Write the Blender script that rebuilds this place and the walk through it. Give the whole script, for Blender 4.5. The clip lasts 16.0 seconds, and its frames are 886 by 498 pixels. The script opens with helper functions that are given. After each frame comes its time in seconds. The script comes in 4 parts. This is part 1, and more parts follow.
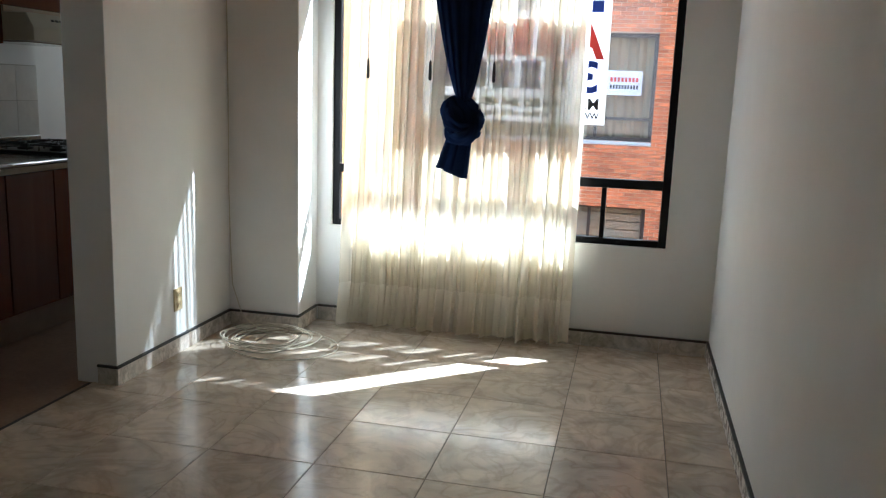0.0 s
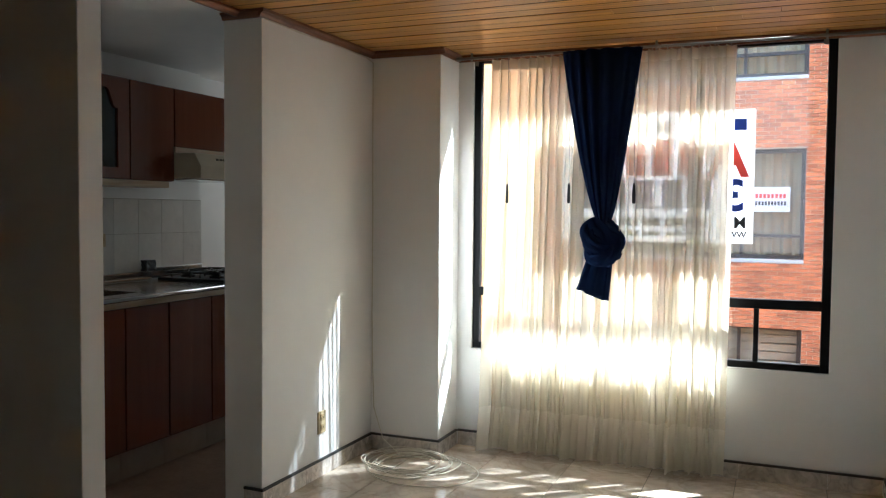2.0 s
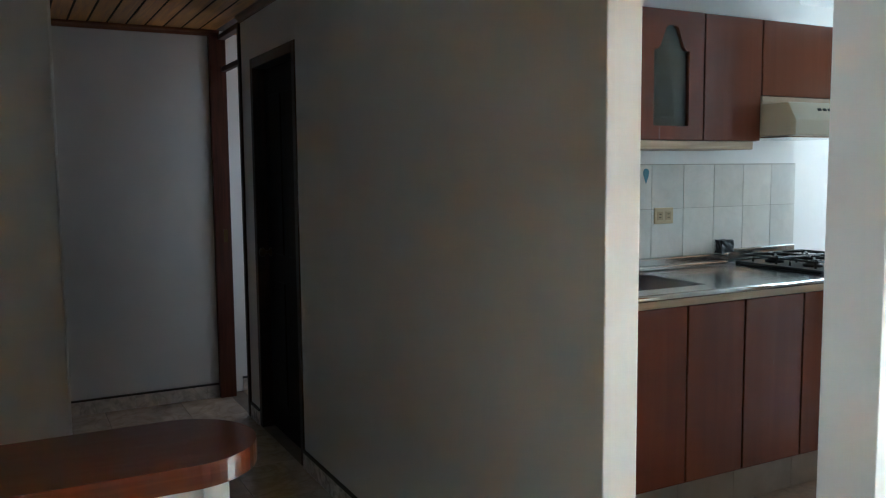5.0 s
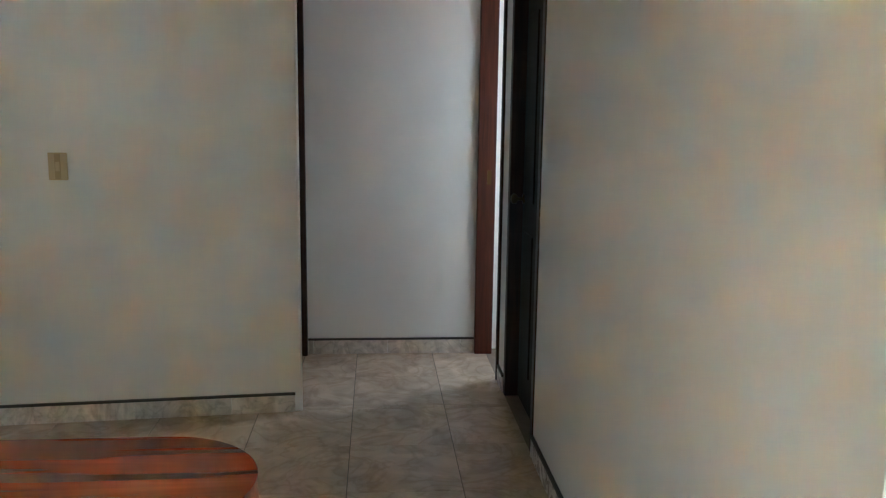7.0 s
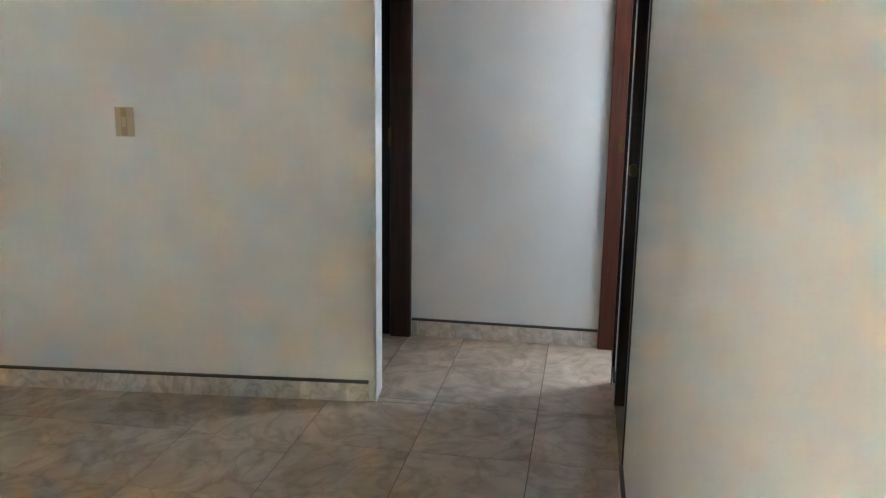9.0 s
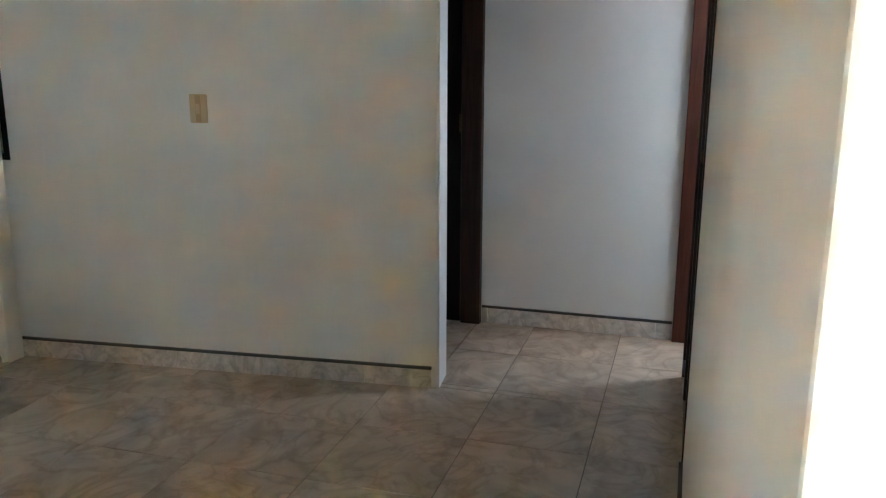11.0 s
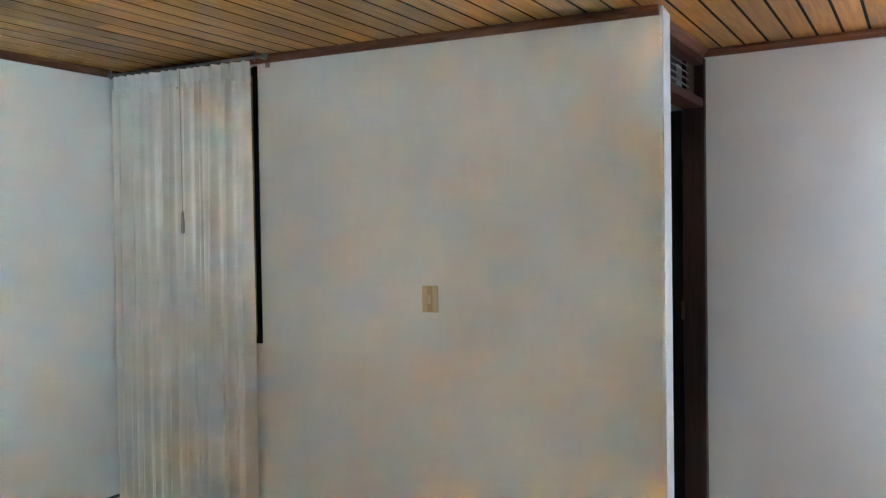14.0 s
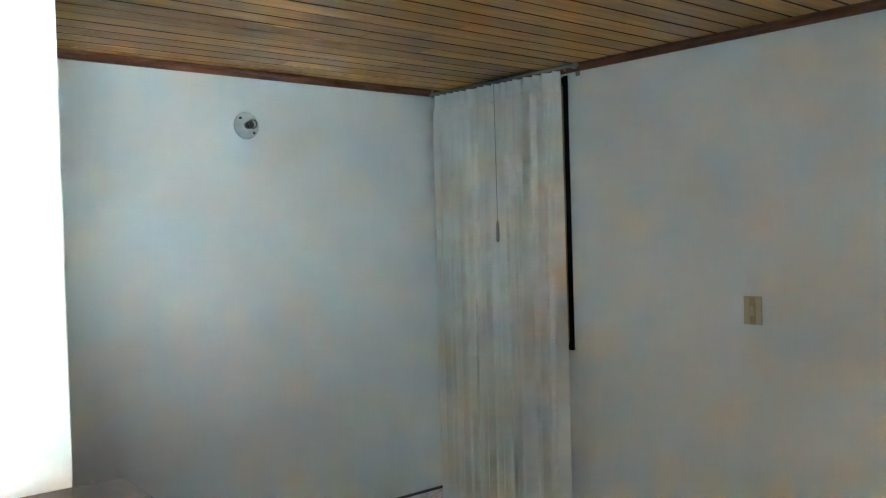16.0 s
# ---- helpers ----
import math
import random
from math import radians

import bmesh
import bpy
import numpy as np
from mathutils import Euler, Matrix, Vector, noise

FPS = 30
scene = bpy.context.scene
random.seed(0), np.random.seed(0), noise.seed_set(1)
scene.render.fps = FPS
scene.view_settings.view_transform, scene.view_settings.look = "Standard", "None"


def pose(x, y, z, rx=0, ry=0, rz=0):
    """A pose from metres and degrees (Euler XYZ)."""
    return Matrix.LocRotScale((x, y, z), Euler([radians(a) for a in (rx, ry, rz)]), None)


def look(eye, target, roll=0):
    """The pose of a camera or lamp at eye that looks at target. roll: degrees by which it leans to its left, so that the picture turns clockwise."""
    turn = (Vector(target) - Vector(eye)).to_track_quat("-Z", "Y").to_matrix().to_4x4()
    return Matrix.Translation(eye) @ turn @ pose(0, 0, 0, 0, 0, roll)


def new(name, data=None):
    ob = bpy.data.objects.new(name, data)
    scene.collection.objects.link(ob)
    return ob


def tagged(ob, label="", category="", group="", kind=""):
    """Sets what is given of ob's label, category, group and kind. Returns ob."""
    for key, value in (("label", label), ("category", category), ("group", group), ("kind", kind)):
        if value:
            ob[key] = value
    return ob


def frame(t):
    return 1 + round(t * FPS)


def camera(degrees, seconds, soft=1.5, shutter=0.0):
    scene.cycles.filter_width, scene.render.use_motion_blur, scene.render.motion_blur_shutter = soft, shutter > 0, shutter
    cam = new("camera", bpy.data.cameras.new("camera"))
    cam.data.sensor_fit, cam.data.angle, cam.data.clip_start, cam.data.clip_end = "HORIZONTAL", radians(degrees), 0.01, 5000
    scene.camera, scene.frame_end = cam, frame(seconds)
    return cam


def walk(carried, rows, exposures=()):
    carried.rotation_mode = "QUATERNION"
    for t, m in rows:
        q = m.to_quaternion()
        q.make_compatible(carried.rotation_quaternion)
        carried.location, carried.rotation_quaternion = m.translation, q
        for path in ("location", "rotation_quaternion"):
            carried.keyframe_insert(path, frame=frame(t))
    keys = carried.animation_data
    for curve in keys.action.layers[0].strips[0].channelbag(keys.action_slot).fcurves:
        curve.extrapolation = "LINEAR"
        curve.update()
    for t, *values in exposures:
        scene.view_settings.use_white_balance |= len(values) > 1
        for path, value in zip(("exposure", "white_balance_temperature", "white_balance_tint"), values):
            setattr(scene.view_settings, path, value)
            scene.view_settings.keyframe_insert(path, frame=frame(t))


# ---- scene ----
cam = camera(56.4, 16.0, soft=1.2)

PATH = [
    (0, (-0.026, 0.457, 1.393), (-0.456, 2.374, 1.019), 2.1),
    (0.5, (-0.05, 0.447, 1.375), (-0.505, 2.381, 1.143), 2.0),
    (1, (-0.04, 0.463, 1.38), (-0.545, 2.395, 1.27), 1.7),
    (1.5, (-0.044, 0.457, 1.4), (-0.646, 2.362, 1.308), 1.1),
    (2, (-0.041, 0.472, 1.4), (-0.803, 2.319, 1.309), 0.5),
    (2.5, (-0.058, 0.507, 1.414), (-0.989, 2.274, 1.312), 0.0),
    (3, (-0.121, 0.571, 1.402), (-1.25, 2.217, 1.293), -0.4),
    (3.5, (-0.307, 0.729, 1.445), (-1.548, 2.294, 1.343), -0.3),
    (4, (-0.479, 0.886, 1.428), (-1.817, 2.371, 1.342), -1.1),
    (4.5, (-0.576, 1.168, 1.485), (-2.173, 2.365, 1.359), -0.3),
    (5, (-0.688, 1.317, 1.444), (-2.447, 2.249, 1.253), -0.5),
    (5.2, (-0.765, 1.397, 1.445), (-2.551, 2.275, 1.246), -0.6),
    (7.3, (-1.359, 1.993, 1.406), (-3.327, 2.09, 1.06), 0.7),
    (7.5, (-1.431, 2.057, 1.423), (-3.398, 2.133, 1.068), 0.6),
    (8, (-1.554, 2.151, 1.449), (-3.519, 2.108, 1.078), 1.0),
    (8.5, (-1.715, 2.35, 1.36), (-3.663, 2.05, 1.018), 1.3),
    (9, (-1.851, 2.38, 1.36), (-3.779, 2.047, 0.945), 0.8),
    (9.2, (-1.873, 2.395, 1.352), (-3.77, 2.02, 0.841), 0.7),
    (11.3, (-1.905, 2.504, 1.362), (-3.77, 1.912, 0.949), 0.1),
    (11.5, (-1.836, 2.488, 1.414), (-3.726, 1.923, 1.081), 0.6),
    (12, (-1.792, 2.491, 1.44), (-3.703, 1.927, 1.269), 0.1),
    (12.5, (-1.825, 2.501, 1.451), (-3.733, 1.902, 1.4), 0.1),
    (13, (-1.827, 2.496, 1.452), (-3.716, 1.838, 1.447), -0.1),
    (13.5, (-1.842, 2.466, 1.453), (-3.678, 1.672, 1.431), -0.7),
    (14, (-1.825, 2.438, 1.458), (-3.549, 1.425, 1.412), -0.9),
    (14.5, (-1.818, 2.431, 1.472), (-3.435, 1.253, 1.434), -1.1),
    (15, (-1.837, 2.414, 1.479), (-3.323, 1.076, 1.456), -1.5),
    (15.5, (-1.819, 2.396, 1.493), (-3.179, 0.93, 1.464), -1.6),
    (16, (-1.818, 2.404, 1.498), (-3.067, 0.843, 1.467), -1.7),
]
# stops, white balance and tint: the clip's camera opens up as it turns away from the window
EXPOSURES = [
    (0.0, 3.95, 5150, 1), (2.0, 4.1, 5300, 2), (3.0, 4.4, 5700, 3), (3.7, 4.85, 5800, 2), (4.2, 5.3, 5100, 0), (4.6, 5.7, 4600, -5),
    (5.2, 6.4, 4550, -6), (6.4, 7.65, 4650, -7), (7.3, 8.5, 4700, -8), (9.2, 8.85, 4600, -8), (11.3, 8.25, 4600, -7), (12.5, 7.6, 4400, -10),
    (13.0, 7.95, 4450, -8), (13.5, 8.7, 4550, -5), (14.0, 8.85, 4600, -5), (15.0, 8.85, 4450, -7), (16.0, 8.4, 4350, -11),
]
walk(cam, [(t, look(eye, target, roll)) for t, eye, target, roll in PATH], EXPOSURES)

# ---- light ----
world = bpy.data.worlds.new("sky")
scene.world = world
world.use_nodes = True
wn = world.node_tree.nodes
sky = wn.new("ShaderNodeTexSky")
sky.sky_type, sky.sun_disc = "NISHITA", False
SUN = Vector((0.68, 0.60, 1.0)).normalized()
sky.dust_density, sky.ozone_density = 4.5, 0.15
sky.sun_elevation = math.asin(SUN.z)
sky.sun_rotation = math.atan2(SUN.x, SUN.y)
world.node_tree.links.new(sky.outputs[0], wn["Background"].inputs[0])
wn["Background"].inputs[1].default_value = 0.15
sun = new("sun", bpy.data.lights.new("sun", "SUN"))
sun.data.energy, sun.data.angle, sun.data.color = 2.2, radians(0.53), (1.0, 0.965, 0.91)
sun.matrix_world = look(SUN * 30, (0, 0, 0))


def sky_stand_in(name, place, target, width, height, watts, tint=(0.97, 0.98, 1.0)):
    """An added area lamp that stands in for sky light at an opening."""
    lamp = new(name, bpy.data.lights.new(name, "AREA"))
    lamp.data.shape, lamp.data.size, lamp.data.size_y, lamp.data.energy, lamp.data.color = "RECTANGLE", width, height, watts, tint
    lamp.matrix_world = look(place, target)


sky_stand_in("laundry_window_light", (-3.125, 6.5, 1.6), (-3.125, 5.0, 1.3), 0.72, 0.86, 0.29, (1.0, 1.0, 0.9))
# Lamp for an unseen opening, placed and tinted to light the corridor.
sky_stand_in("far_room_fill", (-6.075, 3.6, 1.5), (-5.0, 3.55, 1.4), 0.66, 0.88, 0.10, (1.0, 0.86, 0.80))
# Low strip hidden behind the sheer, added to brighten the rooms.
sky_stand_in("living_sky_fill", (-0.98, 5.055, 0.615), (-0.98, 3.0, 1.2), 1.25, 0.05, 0.4)


# ---- materials ----
def mat(name, color, rough=0.6, metal=0.0, var=0.0, scale=8.0, bump=0.0, bscale=60.0, rand=0.0, island=False, coat=0.0, spec=0.5):
    """A principled material whose colour varies at two scales, with fine relief."""
    m = bpy.data.materials.new(name)
    m.use_nodes = True
    nt = m.node_tree
    n, l = nt.nodes, nt.links
    b = n["Principled BSDF"]
    b.inputs["Roughness"].default_value, b.inputs["Metallic"].default_value = rough, metal
    b.inputs["Coat Weight"].default_value = coat
    b.inputs["Specular IOR Level"].default_value = spec
    b.inputs["Base Color"].default_value = (*color, 1)
    co = n.new("ShaderNodeTexCoord")
    if var or rand:
        big = n.new("ShaderNodeTexNoise")
        big.inputs["Scale"].default_value, big.inputs["Detail"].default_value = scale * 0.2, 3
        small = n.new("ShaderNodeTexNoise")
        small.inputs["Scale"].default_value, small.inputs["Detail"].default_value = scale, 5
        l.new(co.outputs["Object"], big.inputs["Vector"])
        l.new(co.outputs["Object"], small.inputs["Vector"])
        add = n.new("ShaderNodeMath")
        l.new(big.outputs["Fac"], add.inputs[0])
        l.new(small.outputs["Fac"], add.inputs[1])
        rng = n.new("ShaderNodeMapRange")
        rng.inputs["From Min"].default_value, rng.inputs["From Max"].default_value = 0.6, 1.4
        rng.inputs["To Min"].default_value, rng.inputs["To Max"].default_value = 1 - var, 1 + var
        l.new(add.outputs[0], rng.inputs["Value"])
        last = rng.outputs[0]
        if rand:
            src = n.new("ShaderNodeNewGeometry").outputs["Random Per Island"] if island else n.new("ShaderNodeObjectInfo").outputs["Random"]
            r2 = n.new("ShaderNodeMapRange")
            r2.inputs["To Min"].default_value, r2.inputs["To Max"].default_value = 1 - rand, 1 + rand
            l.new(src, r2.inputs["Value"])
            mul = n.new("ShaderNodeMath")
            mul.operation = "MULTIPLY"
            l.new(last, mul.inputs[0])
            l.new(r2.outputs[0], mul.inputs[1])
            last = mul.outputs[0]
        mix = n.new("ShaderNodeVectorMath")
        mix.operation = "SCALE"
        mix.inputs[0].default_value = color
        l.new(last, mix.inputs["Scale"])
        l.new(mix.outputs[0], b.inputs["Base Color"])
    if bump:
        nz = n.new("ShaderNodeTexNoise")
        nz.inputs["Scale"].default_value, nz.inputs["Detail"].default_value = bscale, 4
        l.new(co.outputs["Object"], nz.inputs["Vector"])
        bp = n.new("ShaderNodeBump")
        bp.inputs["Strength"].default_value, bp.inputs["Distance"].default_value = bump, 0.004
        l.new(nz.outputs["Fac"], bp.inputs["Height"])
        l.new(bp.outputs[0], b.inputs["Normal"])
    return m


def wood(name, dark, light, axis=0, rough=0.3, rand=0.2, island=False, grain=14.0, coat=0.3, spec=0.5):
    """Varnished wood: grain stretched along one axis, each board in its own tone."""
    m = bpy.data.materials.new(name)
    m.use_nodes = True
    nt = m.node_tree
    n, l = nt.nodes, nt.links
    b = n["Principled BSDF"]
    b.inputs["Specular IOR Level"].default_value = spec
    b.inputs["Coat Weight"].default_value = coat
    b.inputs["Coat Roughness"].default_value = 0.15
    co = n.new("ShaderNodeTexCoord")
    mp = n.new("ShaderNodeMapping")
    sc = [grain, grain, grain]
    sc[axis] = grain * 0.06
    mp.inputs["Scale"].default_value = sc
    l.new(co.outputs["Object"], mp.inputs["Vector"])
    src = n.new("ShaderNodeNewGeometry").outputs["Random Per Island"] if island else n.new("ShaderNodeObjectInfo").outputs["Random"]
    sh = n.new("ShaderNodeMath")
    sh.operation = "MULTIPLY"
    sh.inputs[1].default_value = 40.0
    l.new(src, sh.inputs[0])
    off = n.new("ShaderNodeVectorMath")
    l.new(mp.outputs[0], off.inputs[0])
    l.new(sh.outputs[0], off.inputs[1])
    nz = n.new("ShaderNodeTexNoise")
    nz.inputs["Scale"].default_value, nz.inputs["Detail"].default_value, nz.inputs["Distortion"].default_value = 3.0, 6, 0.8
    l.new(off.outputs[0], nz.inputs["Vector"])
    ramp = n.new("ShaderNodeValToRGB")
    ramp.color_ramp.elements[0].position, ramp.color_ramp.elements[1].position = 0.35, 0.68
    ramp.color_ramp.elements[0].color, ramp.color_ramp.elements[1].color = (*dark, 1), (*light, 1)
    l.new(nz.outputs["Fac"], ramp.inputs[0])
    r2 = n.new("ShaderNodeMapRange")
    r2.inputs["To Min"].default_value, r2.inputs["To Max"].default_value = 1 - rand, 1 + rand
    l.new(src, r2.inputs["Value"])
    mix = n.new("ShaderNodeVectorMath")
    mix.operation = "SCALE"
    l.new(ramp.outputs[0], mix.inputs[0])
    l.new(r2.outputs[0], mix.inputs["Scale"])
    l.new(mix.outputs[0], b.inputs["Base Color"])
    rr = n.new("ShaderNodeMapRange")
    rr.inputs["To Min"].default_value, rr.inputs["To Max"].default_value = rough - 0.06, rough + 0.12
    l.new(nz.outputs["Fac"], rr.inputs["Value"])
    l.new(rr.outputs[0], b.inputs["Roughness"])
    bp = n.new("ShaderNodeBump")
    bp.inputs["Strength"].default_value, bp.inputs["Distance"].default_value = 0.12, 0.003
    l.new(nz.outputs["Fac"], bp.inputs["Height"])
    l.new(bp.outputs[0], b.inputs["Normal"])
    return m


def marble(name, base, vein, rough, scale=3.2, offset=True, low=0.78, high=1.18):
    """Glazed marble-look tile: soft clouds, wandering veins, a slightly uneven glaze."""
    m = bpy.data.materials.new(name)
    m.use_nodes = True
    nt = m.node_tree
    n, l = nt.nodes, nt.links
    b = n["Principled BSDF"]
    co = n.new("ShaderNodeTexCoord")
    rnd = n.new("ShaderNodeObjectInfo")
    sh = n.new("ShaderNodeMath")
    sh.operation = "MULTIPLY"
    sh.inputs[1].default_value = 55.0 if offset else 0.0
    l.new(rnd.outputs["Random"], sh.inputs[0])
    off = n.new("ShaderNodeVectorMath")
    l.new(co.outputs["Object"], off.inputs[0])
    l.new(sh.outputs[0], off.inputs[1])
    cloud = n.new("ShaderNodeTexNoise")
    cloud.inputs["Scale"].default_value, cloud.inputs["Detail"].default_value, cloud.inputs["Distortion"].default_value = scale * 1.6, 6, 1.2
    l.new(off.outputs[0], cloud.inputs["Vector"])
    vn = n.new("ShaderNodeTexNoise")
    vn.inputs["Scale"].default_value, vn.inputs["Detail"].default_value, vn.inputs["Distortion"].default_value = scale, 4, 2.2
    l.new(off.outputs[0], vn.inputs["Vector"])
    ab = n.new("ShaderNodeMath")
    ab.operation = "SUBTRACT"
    ab.inputs[1].default_value = 0.5
    l.new(vn.outputs["Fac"], ab.inputs[0])
    ab2 = n.new("ShaderNodeMath")
    ab2.operation = "ABSOLUTE"
    l.new(ab.outputs[0], ab2.inputs[0])
    vr = n.new("ShaderNodeMapRange")
    vr.inputs["From Min"].default_value, vr.inputs["From Max"].default_value = 0.0, 0.07
    vr.inputs["To Min"].default_value, vr.inputs["To Max"].default_value = 0.75, 0.0
    l.new(ab2.outputs[0], vr.inputs["Value"])
    mix = n.new("ShaderNodeMix")
    mix.data_type = "RGBA"
    l.new(vr.outputs[0], mix.inputs[0])
    mix.inputs[6].default_value, mix.inputs[7].default_value = (*base, 1), (*vein, 1)
    cr = n.new("ShaderNodeMapRange")
    cr.inputs["From Min"].default_value, cr.inputs["From Max"].default_value = 0.3, 0.7
    cr.inputs["To Min"].default_value, cr.inputs["To Max"].default_value = low, high
    l.new(cloud.outputs["Fac"], cr.inputs["Value"])
    tone = n.new("ShaderNodeMapRange")
    tone.inputs["To Min"].default_value, tone.inputs["To Max"].default_value = 0.94, 1.05
    l.new(rnd.outputs["Random"], tone.inputs["Value"])
    mm = n.new("ShaderNodeMath")
    mm.operation = "MULTIPLY"
    l.new(cr.outputs[0], mm.inputs[0])
    l.new(tone.outputs[0], mm.inputs[1])
    sc = n.new("ShaderNodeVectorMath")
    sc.operation = "SCALE"
    l.new(mix.outputs[2], sc.inputs[0])
    l.new(mm.outputs[0], sc.inputs["Scale"])
    l.new(sc.outputs[0], b.inputs["Base Color"])
    dust = n.new("ShaderNodeTexNoise")
    dust.inputs["Scale"].default_value, dust.inputs["Detail"].default_value = 26.0, 5
    l.new(off.outputs[0], dust.inputs["Vector"])
    rr = n.new("ShaderNodeMapRange")
    rr.inputs["From Min"].default_value, rr.inputs["From Max"].default_value = 0.3, 0.7
    rr.inputs["To Min"].default_value, rr.inputs["To Max"].default_value = rough * 0.6, rough * 1.7
    l.new(dust.outputs["Fac"], rr.inputs["Value"])
    l.new(rr.outputs[0], b.inputs["Roughness"])
    bp = n.new("ShaderNodeBump")
    bp.inputs["Strength"].default_value, bp.inputs["Distance"].default_value = 0.16, 0.0016
    fine = n.new("ShaderNodeTexNoise")
    fine.inputs["Scale"].default_value, fine.inputs["Detail"].default_value = 75.0, 3
    l.new(off.outputs[0], fine.inputs["Vector"])
    l.new(fine.outputs["Fac"], bp.inputs["Height"])
    l.new(bp.outputs[0], b.inputs["Normal"])
    return m


def cloth(name, color, trans, clear, streak=0.0):
    """Thin cloth: part of the light passes straight through the weave, part is scattered through."""
    m = bpy.data.materials.new(name)
    m.use_nodes = True
    nt = m.node_tree
    n, l = nt.nodes, nt.links
    n.remove(n["Principled BSDF"])
    out = n["Material Output"]
    co = n.new("ShaderNodeTexCoord")
    nz = n.new("ShaderNodeTexNoise")
    nz.inputs["Scale"].default_value, nz.inputs["Detail"].default_value = 5.0, 5
    l.new(co.outputs["Object"], nz.inputs["Vector"])
    r = n.new("ShaderNodeMapRange")
    r.inputs["To Min"].default_value, r.inputs["To Max"].default_value = 0.8, 1.12
    l.new(nz.outputs["Fac"], r.inputs["Value"])
    col = n.new("ShaderNodeVectorMath")
    col.operation = "SCALE"
    col.inputs[0].default_value = color
    l.new(r.outputs[0], col.inputs["Scale"])
    d, t, c = n.new("ShaderNodeBsdfDiffuse"), n.new("ShaderNodeBsdfTranslucent"), n.new("ShaderNodeBsdfTransparent")
    l.new(col.outputs[0], d.inputs[0])
    l.new(col.outputs[0], t.inputs[0])
    m1, m2 = n.new("ShaderNodeMixShader"), n.new("ShaderNodeMixShader")
    m1.inputs[0].default_value, m2.inputs[0].default_value = trans, clear
    l.new(d.outputs[0], m1.inputs[1])
    l.new(t.outputs[0], m1.inputs[2])
    l.new(m1.outputs[0], m2.inputs[1])
    l.new(c.outputs[0], m2.inputs[2])
    l.new(m2.outputs[0], out.inputs[0])
    if streak:
        mp = n.new("ShaderNodeMapping")
        mp.inputs["Scale"].default_value = (26.0, 4.0, 0.35)
        l.new(co.outputs["Object"], mp.inputs["Vector"])
        sn = n.new("ShaderNodeTexNoise")
        sn.inputs["Scale"].default_value, sn.inputs["Detail"].default_value = 1.0, 3
        l.new(mp.outputs[0], sn.inputs["Vector"])
        sr = n.new("ShaderNodeMapRange")
        sr.inputs["From Min"].default_value, sr.inputs["From Max"].default_value = 0.55, 0.66
        sr.inputs["To Min"].default_value, sr.inputs["To Max"].default_value = max(0.0, clear - streak), clear + 2.4 * streak
        l.new(sn.outputs["Fac"], sr.inputs["Value"])
        l.new(sr.outputs[0], m2.inputs[0])
    return m


def glass(name, tint=(0.95, 0.97, 0.96), rough=0.0, ior=1.45):
    """Thin window glass: see-through with a weak sharp reflection."""
    m = bpy.data.materials.new(name)
    m.use_nodes = True
    nt = m.node_tree
    n, l = nt.nodes, nt.links
    n.remove(n["Principled BSDF"])
    c, g, f, mx = n.new("ShaderNodeBsdfTransparent"), n.new("ShaderNodeBsdfGlossy"), n.new("ShaderNodeFresnel"), n.new("ShaderNodeMixShader")
    c.inputs[0].default_value = (*tint, 1)
    g.inputs["Roughness"].default_value = rough
    f.inputs["IOR"].default_value = ior
    l.new(f.outputs[0], mx.inputs[0])
    l.new(c.outputs[0], mx.inputs[1])
    l.new(g.outputs[0], mx.inputs[2])
    l.new(mx.outputs[0], n["Material Output"].inputs[0])
    return m


PAINT = mat("white_wall_paint", (0.83, 0.825, 0.805), 0.7, var=0.03, scale=5, bump=0.12, bscale=45)
# whiter than the walls, to brighten the dining wall's end; also the bar's corner strip
BRIGHT_WHITE = mat("bright_white", (0.88, 0.88, 0.87), 0.4, var=0.02, bump=0.1, bscale=80)
PLASTER = mat("kitchen_ceiling_paint", (0.75, 0.74, 0.71), 0.85, var=0.04, bump=0.3, bscale=30)
TILE = marble("floor_tile_glaze", (0.60, 0.515, 0.415), (0.47, 0.39, 0.30), 0.15)
BASE_TILE = marble("baseboard_tile_glaze", (0.70, 0.64, 0.575), (0.50, 0.45, 0.39), 0.25, scale=6)
GROUT = mat("grout", (0.20, 0.175, 0.145), 0.9, var=0.2, scale=20, bump=0.4)
PALEGROUT = mat("pale_grout", (0.46, 0.44, 0.40), 0.9, var=0.15, scale=20, bump=0.3)
STRIP = mat("black_baseboard_strip", (0.03, 0.032, 0.033), 0.5, var=0.2, bump=0.2)
KFLOOR = mat("kitchen_floor_tile", (0.24, 0.155, 0.10), 0.35, var=0.3, scale=45, bump=0.15, rand=0.05)
PLANK = wood("ceiling_pine", (0.42, 0.18, 0.036), (0.67, 0.325, 0.068), 0, 0.34, 0.22, True, coat=0.1, spec=0.28)
CROWN = wood("red_brown_trim_wood", (0.13, 0.042, 0.016), (0.24, 0.085, 0.03), 0, 0.35, 0.1)
CROWNY = wood("red_brown_trim_wood_across", (0.13, 0.042, 0.016), (0.24, 0.085, 0.03), 1, 0.35, 0.1)
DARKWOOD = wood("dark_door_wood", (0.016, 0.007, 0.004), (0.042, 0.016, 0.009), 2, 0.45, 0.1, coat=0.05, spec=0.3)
# near-black: door leaves, and the painted shade of the ceiling grooves
BLACKWOOD = wood("near_black_wood", (0.005, 0.003, 0.002), (0.013, 0.007, 0.004), 2, 0.6, 0.1, coat=0.0, spec=0.12)
LOUVRE = mat("grey_louvre_paint", (0.16, 0.165, 0.17), 0.5, var=0.05)
